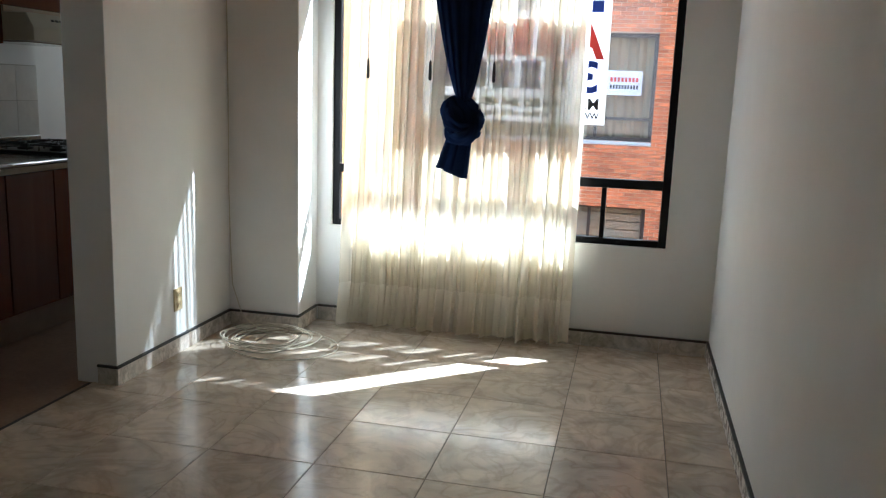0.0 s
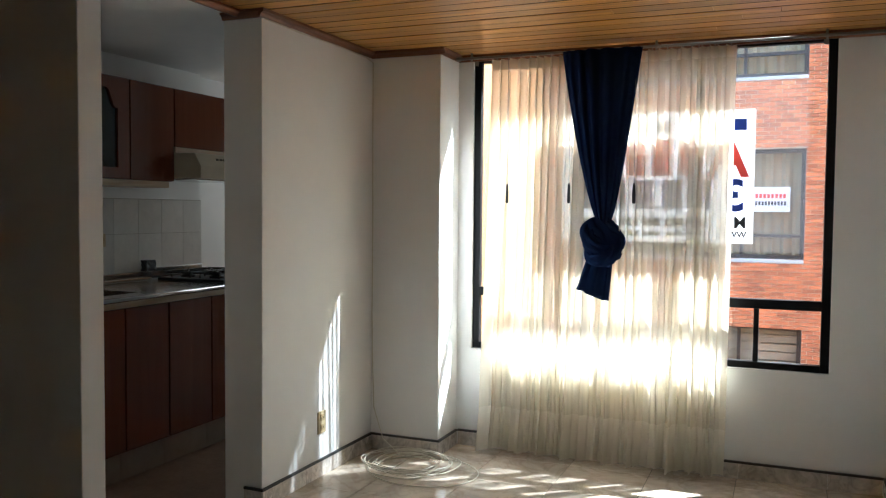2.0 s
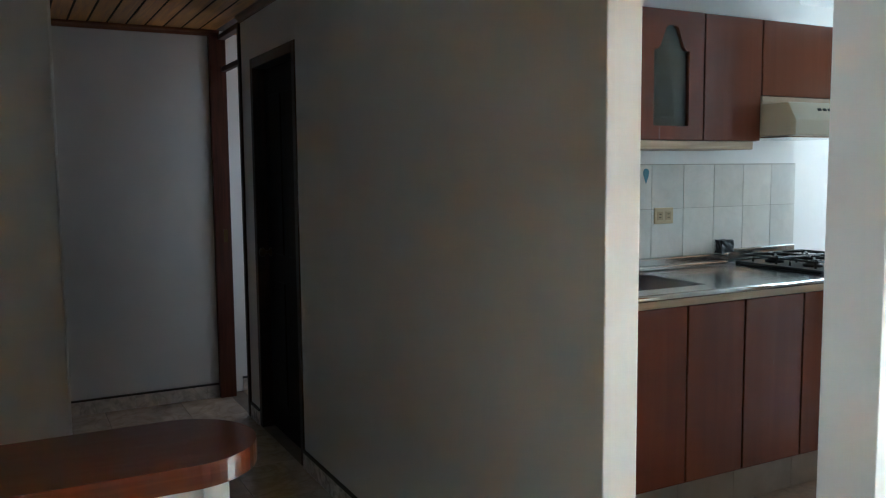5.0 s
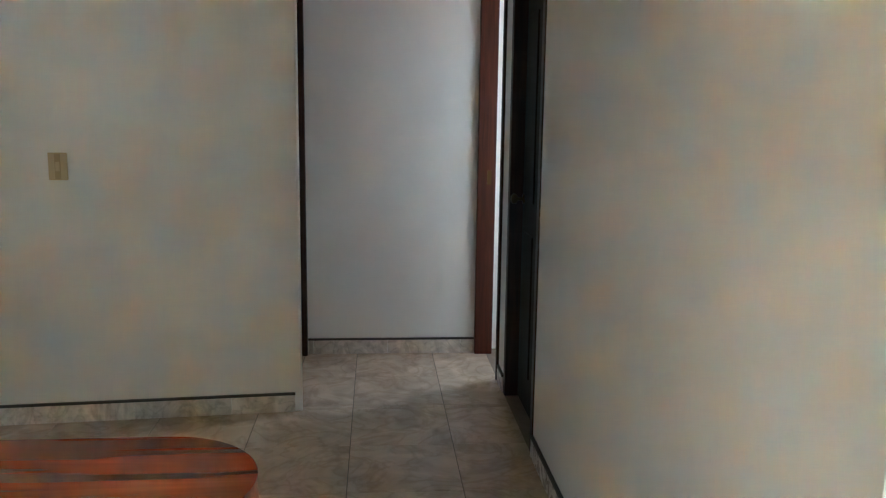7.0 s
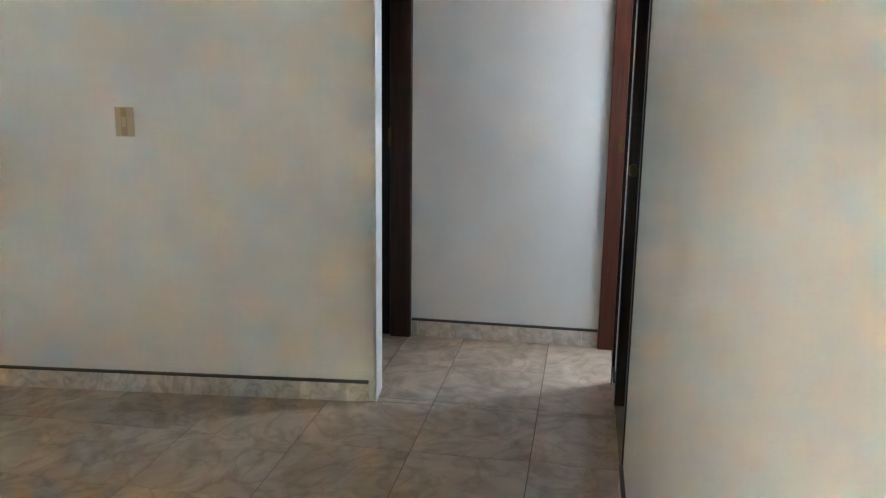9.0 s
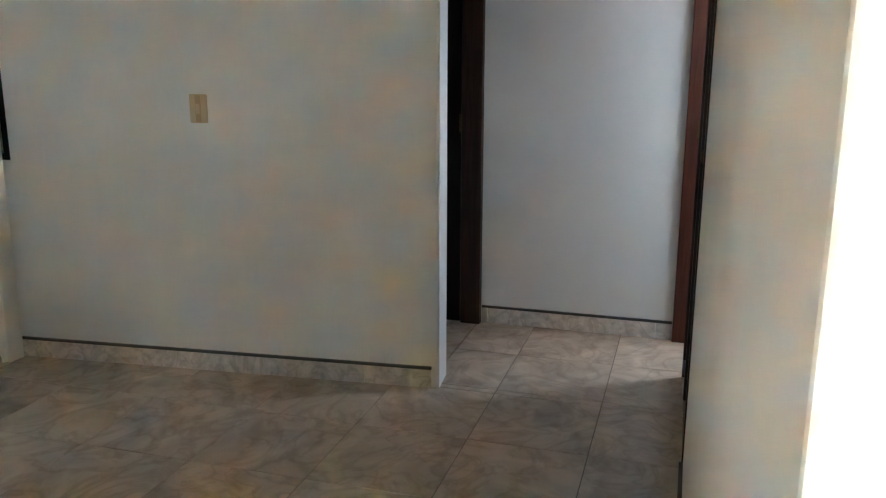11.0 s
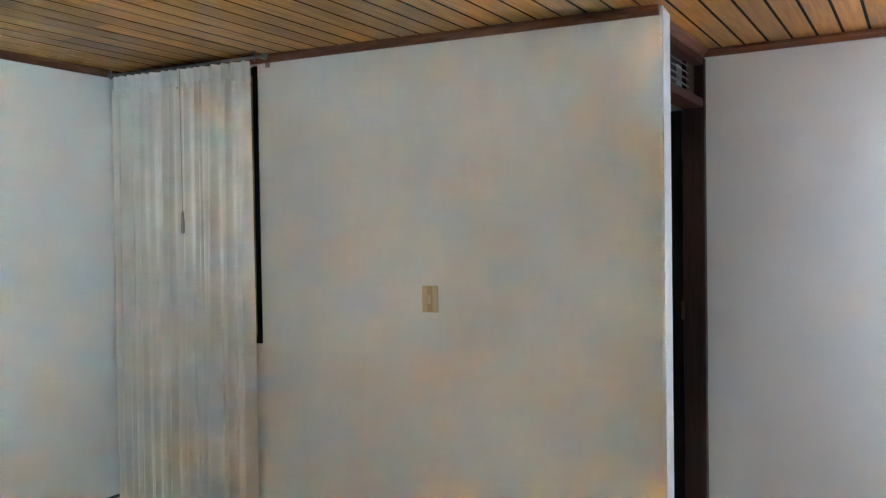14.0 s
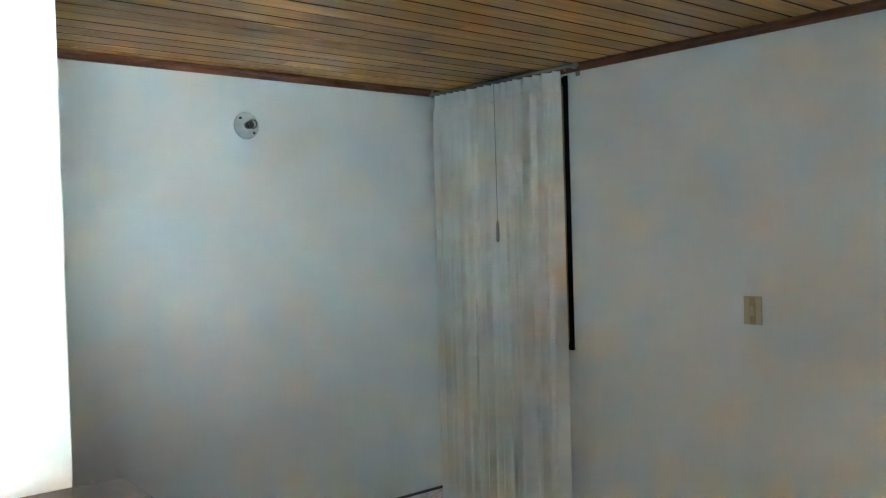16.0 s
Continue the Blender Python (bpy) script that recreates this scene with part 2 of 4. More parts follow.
DULLBRASS = mat("tarnished_brass", (0.09, 0.06, 0.026), 0.5, 1.0, var=0.15)
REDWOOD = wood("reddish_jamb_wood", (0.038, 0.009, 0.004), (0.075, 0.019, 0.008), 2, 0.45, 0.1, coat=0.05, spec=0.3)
CABWOOD = wood("cabinet_wood", (0.128, 0.031, 0.0125), (0.146, 0.037, 0.015), 2, 0.20, 0.06, grain=5.0, coat=0.2, spec=0.4)
TOPWOOD = wood("bar_top_wood", (0.13, 0.028, 0.009), (0.24, 0.06, 0.018), 1, 0.16, 0.05, grain=8.0, coat=0.35, spec=0.4)
PALEWOOD = wood("pale_trim_wood", (0.42, 0.30, 0.18), (0.58, 0.45, 0.30), 1, 0.5, 0.05)
BLACK = mat("black_window_metal", (0.007, 0.007, 0.008), 0.5, 0.0, var=0.3, bump=0.2, spec=0.2)
STEEL = mat("brushed_steel", (0.50, 0.50, 0.49), 0.17, 1.0, var=0.06, scale=30, bump=0.05, bscale=200)
ROD = mat("grey_rod_metal", (0.30, 0.29, 0.27), 0.4, 0.8, var=0.15, bump=0.1)
CHROME = mat("bright_metal", (0.75, 0.74, 0.72), 0.18, 1.0)
IRON = mat("black_enamel", (0.012, 0.012, 0.012), 0.35, var=0.2, bump=0.1)
HOOD = mat("cream_enamel", (0.52, 0.45, 0.32), 0.35, var=0.06, bump=0.05)
PLATE = mat("aged_ivory_plastic", (0.57, 0.47, 0.28), 0.4, var=0.06)
PLATE2 = mat("dark_ivory_plastic", (0.44, 0.34, 0.185), 0.4, var=0.06)
SLOT = mat("dark_slot", (0.02, 0.018, 0.015), 0.7)
WHITECABLE = mat("cream_cable", (0.62, 0.58, 0.48), 0.5, var=0.08)
WTILE = marble("white_wall_tile_glaze", (0.74, 0.73, 0.69), (0.71, 0.70, 0.66), 0.15, scale=5, low=0.95, high=1.04)
SHEER = cloth("sheer_curtain", (0.88, 0.81, 0.66), 0.40, 0.23, 0.05)
SHEER_HEM = cloth("sheer_hem", (0.87, 0.81, 0.69), 0.40, 0.08)
LACE = cloth("dining_curtain", (0.84, 0.81, 0.745), 0.06, 0.0)
LACE_TOP = cloth("curtain_heading", (0.88, 0.87, 0.84), 0.3, 0.03)
NAVY = cloth("navy_curtain", (0.018, 0.034, 0.10), 0.12, 0.0)
GLASS = glass("window_glass")
FARGLASS = glass("far_window_glass", (0.85, 0.83, 0.78), 0.0, 1.12)
FILM = cloth("milky_window_film", (0.40, 0.40, 0.42), 0.6, 0.975)
# for the unseen pane that holds back the blue sky
DIMPANE = cloth("sky_dimming_pane", (0.55, 0.49, 0.46), 0.25, 0.0)
SHUTTER = mat("grey_beige_shutter", (0.50, 0.47, 0.43), 0.6, var=0.08, scale=12)
HAZE = glass("dusty_cabinet_glass", (0.48, 0.46, 0.38), 0.08)
BULB = glass("clear_bulb_glass", (0.93, 0.93, 0.92), 0.02)
BRICK = mat("orange_brick", (0.36, 0.11, 0.038), 0.85, var=0.25, scale=20, bump=0.5, rand=0.35)
BRICKS = mat("orange_brick_far", (0.36, 0.11, 0.038), 0.85, var=0.25, scale=20, bump=0.5, rand=0.35, island=True)
MORTAR = mat("brick_mortar", (0.50, 0.40, 0.31), 0.95, var=0.2, scale=15, bump=0.5)
TAN = mat("tan_render", (0.21, 0.088, 0.020), 0.9, var=0.1, scale=6, bump=0.4)
YELLOW = mat("ochre_render", (0.50, 0.34, 0.12), 0.9, var=0.12, scale=6, bump=0.4)
ROSETTE = mat("pale_glass_rosette", (0.58, 0.59, 0.56), 0.2, var=0.18, scale=40, coat=0.4)
PLINTH = mat("dull_plinth_tile", (0.30, 0.235, 0.175), 0.4, var=0.15, scale=12, bump=0.1)
FARCURT = mat("far_curtain", (0.45, 0.40, 0.33), 0.9, var=0.1, scale=10)
FARDARK = mat("far_window_frame", (0.018, 0.012, 0.009), 0.5, var=0.2)
PAPER = cloth("sign_paper", (0.84, 0.84, 0.86), 0.55, 0.0)
RED = cloth("sign_red", (0.70, 0.12, 0.10), 0.5, 0.0)
BLUE = cloth("sign_blue", (0.06, 0.10, 0.38), 0.5, 0.0)
INK = mat("sign_black", (0.03, 0.03, 0.035), 0.6)
AQUA = mat("sticker_blue", (0.10, 0.25, 0.36), 0.4)
ASPHALT = mat("asphalt", (0.05, 0.05, 0.05), 0.9, var=0.2, scale=10, bump=0.5)
ROOFSLAB = mat("concrete", (0.35, 0.34, 0.32), 0.9, var=0.15, bump=0.4)


# ---- builders ----
def box(bm, x0, y0, z0, x1, y1, z1, bevel=0.0):
    r = bmesh.ops.create_cube(bm, size=1.0)
    bmesh.ops.scale(bm, vec=(abs(x1 - x0), abs(y1 - y0), abs(z1 - z0)), verts=r["verts"])
    bmesh.ops.translate(bm, vec=((x0 + x1) / 2, (y0 + y1) / 2, (z0 + z1) / 2), verts=r["verts"])
    if bevel:
        e = list({e for v in r["verts"] for e in v.link_edges})
        bmesh.ops.bevel(bm, geom=e, offset=bevel, segments=2, profile=0.5, affect="EDGES")
    return bm


def bx(*a, bevel=0.0):
    return box(bmesh.new(), *a, bevel=bevel)


def cyl(bm, p, q, r0, r1=None, seg=14):
    p, q = Vector(p), Vector(q)
    r = bmesh.ops.create_cone(bm, cap_ends=True, segments=seg, radius1=r0, radius2=r0 if r1 is None else r1, depth=(q - p).length)
    m = Matrix.Translation((p + q) / 2) @ (q - p).to_track_quat("Z", "Y").to_matrix().to_4x4()
    bmesh.ops.transform(bm, matrix=m, verts=r["verts"])
    return bm


def lathe(bm, base, axis, profile, seg=20):
    """Turns a profile of (radius, height) round an axis that starts at base."""
    q = Vector(axis).to_track_quat("Z", "Y").to_matrix().to_4x4()
    m = Matrix.Translation(base) @ q
    rings = [[bm.verts.new(m @ Vector((r * math.cos(a * math.tau / seg), r * math.sin(a * math.tau / seg), h))) for a in range(seg)] for r, h in profile]
    for a, b in zip(rings, rings[1:]):
        for i in range(seg):
            bm.faces.new((a[i], a[(i + 1) % seg], b[(i + 1) % seg], b[i]))
    bm.faces.new(rings[-1])
    bm.faces.new(rings[0][::-1])
    return bm


def tube(bm, pts, r, seg=6, closed=False):
    """A round tube through points."""
    pts = [Vector(p) for p in pts]
    rings, k = [], len(pts)
    for i, p in enumerate(pts):
        d = (pts[(i + 1) % k if closed else min(i + 1, k - 1)] - pts[i - 1 if closed or i else 0]).normalized()
        u = d.cross(Vector((0, 0, 1)) if abs(d.z) < 0.9 else Vector((1, 0, 0))).normalized()
        w = d.cross(u)
        rings.append([bm.verts.new(p + r * (math.cos(a * math.tau / seg) * u + math.sin(a * math.tau / seg) * w)) for a in range(seg)])
    for a, b in zip(rings, rings[1:] + (rings[:1] if closed else [])):
        for i in range(seg):
            bm.faces.new((a[i], a[(i + 1) % seg], b[(i + 1) % seg], b[i]))
    if not closed:
        bm.faces.new(rings[0][::-1])
        bm.faces.new(rings[-1])
    return bm


def part(name, bm, material, parent=None, label="", smooth=False):
    """One mesh object out of a bmesh in world coordinates, under a thing or a part if one is given."""
    me = bpy.data.meshes.new(name)
    bmesh.ops.recalc_face_normals(bm, faces=bm.faces)
    bm.to_mesh(me)
    bm.free()
    me.materials.append(material)
    if smooth:
        me.shade_smooth()
    ob = new(name, me)
    if parent is not None:
        ob.parent = parent
        ob.matrix_parent_inverse = BASES.get(parent.name, Matrix()).inverted()
    if label:
        ob["label"] = label
    return ob


BASES = {}


def thing(name, base, label, category, group="", kind=""):
    e = new(name)
    e.location = base
    BASES[e.name] = Matrix.Translation(base)
    return tagged(e, label, category, group, kind)


def structure(name, bm, material, label, category):
    return tagged(part(name, bm, material), label, category, "", "structure")


H = 2.315          # underside of the board ceiling
WX, WY0, WY1 = -2.273, 3.685, 4.784   # wall beside the kitchen opening
BWY = 2.548        # south face of the long corridor wall
ENDX = -2.205      # its free end
# the dining wall runs slightly askew: u along it, v into the room, z up
C0, C1 = Vector((-4.775, -1.28, 0)), Vector((-5.04, 1.54, 0))
UDIR = (C1 - C0).normalized()
SKEW = Matrix(((UDIR.x, UDIR.y, 0, C0.x), (UDIR.y, -UDIR.x, 0, C0.y), (0, 0, 1, 0), (0, 0, 0, 1)))
ULEN = (C1 - C0).length


def skewed(bm):
    bmesh.ops.transform(bm, matrix=SKEW, verts=bm.verts)
    return bm


# ---- structure ----
def walls():
    T = 0.15
    # window wall of the living room
    wx0, wx1, wz0, wz1 = -1.752, 0.188, 0.588, 2.292
    b = bx(-1.843, 5.07, -0.05, wx0, 5.07 + T, H + 0.1)
    box(b, wx1, 5.07, -0.05, 0.46, 5.07 + T, H + 0.1)
    box(b, wx0, 5.07, -0.05, wx1, 5.07 + T, wz0)
    box(b, wx0, 5.07, wz1, wx1, 5.07 + T, H + 0.1)
    structure("wall_north", b, PAINT, "white painted plaster wall round the large window", "wall")
    structure("wall_east", bx(0.46, -1.4, -0.05, 0.46 + T, 5.07 + T, H + 0.1), PAINT, "plain white painted side wall of the living room", "wall")
    structure("wall_column", bx(WX, WY1, -0.05, -1.843, 5.07 + T, H + 0.1, bevel=0.004), PAINT, "white painted square column in the window corner", "column")
    structure("wall_west", bx(-2.485, WY0, -0.05, WX, 5.07 + T, H + 0.1, bevel=0.004), PAINT, "white painted wall between living room and kitchen", "wall")
    # long wall between kitchen and corridor, with a door and a doorway
    b = bx(-4.47, BWY, -0.05, ENDX, BWY + 0.105, H + 0.1, bevel=0.004)
    box(b, -5.25, BWY, 2.055, -4.47, BWY + 0.105, H + 0.1)
    box(b, -5.44, BWY, -0.05, -5.25, BWY + 0.105, H + 0.1)
    structure("wall_corridor_north", b, PAINT, "long plain white wall beside the corridor", "wall")
    structure("wall_corridor_end", bx(-6.095, 1.3, -0.05, -5.975, 2.49, H + 0.1), PAINT, "white painted end wall of the corridor", "wall")
    # the opening in this wall is unseen, added to light the corridor
    b = bx(-6.18, 2.495, -0.05, -6.06, 3.25, H + 0.1)
    box(b, -6.18, 3.95, -0.05, -6.06, 4.6, H + 0.1)
    box(b, -6.18, 3.25, -0.05, -6.06, 3.95, 1.05)
    box(b, -6.18, 3.25, 1.95, -6.06, 3.95, H + 0.1)
    structure("wall_far_room_west", b, PAINT, "white painted wall of the room past the doorway", "wall")
    structure("wall_far_room_east", bx(-5.44, BWY + 0.105, -0.05, -5.34, 4.6, H + 0.1), PAINT, "white painted wall of the room past the doorway", "wall")
    structure("wall_far_room_north", bx(-6.06, 4.5, -0.05, -5.44, 4.6, H + 0.1), PAINT, "white painted wall at the far room's end", "wall")
    # unseen pane, added to dim the sky behind the far-room lamp
    w = thing("unseen_pane", (-6.12, 3.6, 1.05), "unseen pane added to hold back sky light from the far room", "window", "", "structure")
    part("pane", bx(-6.13, 3.25, 1.05, -6.124, 3.95, 1.95), DIMPANE, w)
    structure("wall_closet_back", bx(-5.34, 3.4, -0.05, -3.84, 3.5, H + 0.1), PAINT, "white painted wall behind the dark door", "wall")
    # dining wall with its window
    b = bmesh.new()
    box(b, -0.16, -0.15, -0.05, 0.03, 0, H + 0.1)
    box(b, 0.905, -0.15, -0.05, ULEN, 0, H + 0.1)
    box(b, 0.03, -0.15, -0.05, 0.905, 0, 0.915)
    box(b, 0.03, -0.15, 2.27, 0.905, 0, H + 0.1)
    structure("wall_dining_west", skewed(b), PAINT, "white painted dining wall with a curtained window", "wall")
    # The wall's lit end face, imitated by an added whiter strip.
    structure("lit_dining_wall_end", skewed(bx(ULEN, -0.152, 0, ULEN + 0.014, 0.004, H, bevel=0.003)), BRIGHT_WHITE, "whiter strip added on the dining wall's free end to look lit", "trim")
    structure("wall_south", bx(-4.95, -1.4, -0.05, 0.46, -1.25, H + 0.1), PAINT, "white painted south wall with a wall lamp", "wall")
    structure("wall_entrance", bx(-2.351, -1.25, -0.05, -1.15, 0.278, H + 0.1, bevel=0.004), PAINT, "white painted wall block behind the bar", "wall")
    # corridor's south side beyond the dining wall: door wall
    b = bx(-6.0, 1.39, -0.05, -5.965, 1.49, H + 0.1)
    box(b, -5.965, 1.39, 2.27, -5.2, 1.49, H + 0.1)
    structure("wall_corridor_south", b, PAINT, "white painted wall round the corridor's vented door", "wall")
    structure("wall_bath_west", bx(-6.2, 0.3, -0.05, -6.096, 1.39, H + 0.1), PAINT, "white painted wall behind the vented door", "wall")
    structure("wall_bath_back", bx(-6.1, 0.3, -0.05, -5.2, 0.4, H + 0.1), PAINT, "white painted wall behind the vented door", "wall")
    # kitchen shell
    structure("wall_kitchen_west", bx(-3.84, BWY + 0.105, -0.05, -3.72, 5.05, H + 0.1), PAINT, "white painted kitchen wall behind the units", "wall")
    structure("wall_laundry_west", bx(-3.95, 5.05, -0.05, -3.79, 6.6, H + 0.1), PAINT, "bright white wall past the kitchen", "wall")
    b = bx(-3.79, 6.45, -0.05, -2.485, 6.6, 1.15)
    box(b, -3.79, 6.45, 2.05, -2.485, 6.6, H + 0.1)
    box(b, -3.79, 6.45, 1.15, -3.5, 6.6, 2.05)
    box(b, -2.75, 6.45, 1.15, -2.485, 6.6, 2.05)
    structure("wall_laundry_north", b, PAINT, "white painted wall below the laundry window", "wall")
    structure("wall_laundry_east", bx(-2.485, 5.07 + T, -0.05, -2.33, 8.6, H + 0.7), TAN, "tan rendered wall beside the window outside", "wall")


def ceilings():
    # boards run across the room; dark strips between them paint the grooves' shade
    b, joints = bmesh.new(), bmesh.new()
    y = -1.28
    while y < 5.07:
        y1 = min(y + 0.106, 5.07)
        spans = [(-5.975, 0.46)] if y < BWY - 0.05 else [(ENDX - 0.2, 0.46)]
        for x0, x1 in spans:
            xs = [x0]
            while xs[-1] < x1 - 2.6:
                xs.append(xs[-1] + random.uniform(1.6, 2.4))
            xs.append(x1)
            for a, c in zip(xs, xs[1:]):
                box(b, a + 0.0008, y + 0.0065, H + random.uniform(0, 0.0022), c - 0.0008, y1 - 0.0065, H + 0.012)
            box(joints, x0, y - 0.0062, H + 0.0024, x1, y + 0.0062, H + 0.0115)
        y += 0.106
    structure("ceiling", b, PLANK, "varnished tongue-and-groove pine board ceiling", "ceiling")
    structure("ceiling_joints", joints, BLACKWOOD, "dark strips painting the shade in the ceiling board grooves", "ceiling")
    # slab coloured dark to deepen the shade in the gaps
    structure("ceiling_slab", bx(-6.2, -1.4, H + 0.014, 0.6, 5.2, H + 0.1), DARKWOOD, "slab coloured dark for the shade above the board gaps", "ceiling")
    structure("ceiling_kitchen", bx(-3.84, BWY + 0.1, H - 0.005, -2.41, 6.6, H + 0.012), PLASTER, "smooth white kitchen ceiling", "ceiling")
    structure("ceiling_far_room", bx(-6.18, BWY + 0.08, H - 0.004, -5.34, 4.6, H + 0.012), PLANK, "pine board ceiling of the far room", "ceiling")


def crown(name, p, q, n, z=H, h=0.036, d=0.03, material=None):
    """A small wooden cornice from p to q, with its normal n into the room."""
    p, q, n = Vector((*p, 0)), Vector((*q, 0)), Vector((*n, 0))
    b = bmesh.new()
    prof = [(0, -h), (d * 0.35, -h), (d * 0.55, -h * 0.6), (d, -h * 0.35), (d, 0), (0, 0)]
    ra = [b.verts.new(p + n * a + Vector((0, 0, z + c))) for a, c in prof]
    rb = [b.verts.new(q + n * a + Vector((0, 0, z + c))) for a, c in prof]
    k = len(prof)
    for i in range(k):
        b.faces.new((ra[i], ra[(i + 1) % k], rb[(i + 1) % k], rb[i]))
    b.faces.new(ra[::-1])
    b.faces.new(rb)
    structure(name, b, material or (CROWN if abs((q - p).x) > abs((q - p).y) else CROWNY), "red-brown varnished wooden ceiling trim", "trim")


def crowns():
    crown("trim_ceiling", (0.46, 5.07), (-1.843, 5.07), (0, -1))
    crown("trim_ceiling", (0.46, -1.25), (0.46, 5.04), (-1, 0))
    crown("trim_ceiling", (-1.843, 5.04), (-1.843, WY1), (1, 0))
    crown("trim_ceiling", (-1.813, WY1), (WX, WY1), (0, -1))
    crown("trim_ceiling", (WX, WY1 - 0.03), (WX, WY0 - 0.03), (1, 0))
    crown("trim_ceiling", (WX, WY0), (-2.485, WY0), (0, -1))
    crown("trim_ceiling", (ENDX, BWY), (-5.44, BWY), (0, -1))
    crown("trim_ceiling", (-2.40, BWY + 0.1), (-2.40, WY0 - 0.03), (1, 0), h=0.03)
    crown("trim_ceiling", (-5.975, 1.49), (-5.975, BWY), (1, 0))
    crown("trim_ceiling", (-5.945, 1.49), (-5.21, 1.49), (0, 1))
    crown("trim_ceiling", (C0.x, C0.y), (C1.x, C1.y), (UDIR.y, -UDIR.x))
    crown("trim_ceiling", (-4.78, -1.25), (-2.351, -1.25), (0, 1))
    crown("trim_ceiling", (-2.351, 0.278), (-1.15, 0.278), (0, 1))


walls()
ceilings()
crowns()
structure("floor_base", bx(-6.2, -1.4, -0.2, 0.61, 5.22, -0.005), GROUT, "dark grout bed under the floor tiles", "floor")
# unseen block added so that no light leaks in from below
structure("light_block_lower", bx(-6.2, -1.4, -3.5, 0.61, 5.22, -0.205), TAN, "unseen tan block under the flat, added to stop light leaking up", "wall")
structure("floor_kitchen", bx(-3.79, BWY + 0.105, -0.02, -2.409, 6.6, -0.0015), KFLOOR, "brown speckled kitchen floor", "floor")
structure("trim_threshold", bx(-2.416, BWY + 0.107, -0.004, -2.402, WY0 - 0.014, 0.0025), STRIP, "thin dark joint strip between kitchen and living floors", "trim")
structure("floor_far_room", bx(-6.06, BWY + 0.105, -0.02, -5.44, 4.5, -0.0015), TILE, "beige tiled floor of the far room", "floor")


# ---- windows and doors ----
def window_living():
    w = thing("window_1", (-0.79, 5.13, 0.588), "large black metal-framed window with clear panes", "window", "", "structure")
    y0, y1 = 5.09, 5.135
    x0, x1, z0, z1, m = -1.752, 0.188, 0.588, 2.292, 0.042
    part("window_frame", bx(x0, y0, z0, x0 + m, y1, z1, bevel=0.003), BLACK, w)
    part("window_frame", bx(x1 - m, y0, z0, x1, y1, z1, bevel=0.003), BLACK, w)
    part("window_frame", bx(x0 + m, y0, z0, x1 - m, y1, z0 + 0.036, bevel=0.003), BLACK, w)
    part("window_frame", bx(x0 + m, y0, z1 - 0.02, x1 - m, y1, z1, bevel=0.003), BLACK, w)
    part("transom", bx(x0 + m, y0 - 0.004, 0.905, x1 - m, y1, 0.955, bevel=0.003), BLACK, w)
    ups = [-1.752 + 0.64, -0.475]
    for x in ups:
        part("mullion", bx(x - 0.018, y0, 0.955, x + 0.018, y1, z1 - 0.02, bevel=0.003), BLACK, w)
    for x in (-1.41, -1.10, -0.80, -0.475, -0.165):
        part("mullion", bx(x - 0.013, y0, z0 + 0.036, x + 0.013, y1, 0.905, bevel=0.003), BLACK, w)
    xs = [x0 + m] + ups + [x1 - m]
    for a, b in zip(xs, xs[1:]):
        p = part("pane", bx(a, 5.112, 0.955, b, 5.116, z1 - 0.02), GLASS, w)
        p.visible_shadow = False
    p = part("pane", bx(x0 + m, 5.112, z0 + 0.036, x1 - m, 5.116, 0.905), GLASS, w)
    p.visible_shadow = False
    p = part("window_film", bx(-0.46, 5.109, 1.20, 0.068, 5.1105, 2.14), FILM, w, "milky protective film on the glass")
    p.visible_shadow = False


def window_dining():
    w = thing("window_2", SKEW @ Vector((0.5, -0.06, 0.915)), "black metal-framed dining window behind a curtain", "window", "", "structure")
    for a in ((0.03, -0.075, 0.915, 0.06, -0.02, 2.27), (0.878, -0.075, 0.915, 0.906, 0.005, 2.27), (0.06, -0.075, 0.915, 0.882, 0.004, 0.945), (0.06, -0.075, 2.24, 0.882, -0.02, 2.27), (0.49, -0.07, 0.945, 0.515, -0.03, 2.24)):
        part("window_frame", skewed(bx(*a, bevel=0.003)), BLACK, w)
    p = part("pane", skewed(bx(0.06, -0.05, 0.945, 0.882, -0.046, 2.24)), GLASS, w)
    p.visible_shadow = False
    structure("wall_light_well", skewed(bx(-0.4, -1.15, -3.6, 1.5, -1.0, 9.0)), YELLOW, "ochre rendered light-well wall outside the dining window", "wall")
    # The next five are unseen, added to keep sun and sky out.
    structure("light_block_well_side", skewed(bx(1.5, -1.15, -3.6, 1.6, -0.152, 9.0)), YELLOW, "unseen ochre side added to keep light out of the well", "wall")
    structure("light_block_well_cover", skewed(bx(-0.5, -1.15, 9.0, 1.6, -0.20, 9.1)), ROOFSLAB, "unseen cover added to keep most sky light out of the well", "roof")
    structure("light_block_well_upper", skewed(bx(-0.5, -0.15, H + 0.1, 1.6, 0.0, 9.1)), YELLOW, "unseen ochre upper wall added to keep sun out of the well", "wall")
    structure("light_block_well_corner", skewed(bx(-0.5, -0.151, -3.6, -0.162, -0.001, 9.0)), YELLOW, "unseen ochre filler added to close a light leak", "wall")
    structure("light_block_well_end", skewed(bx(-0.5, -1.15, -3.6, -0.4, -0.152, 9.0)), YELLOW, "unseen ochre end added to keep light out of the well", "wall")


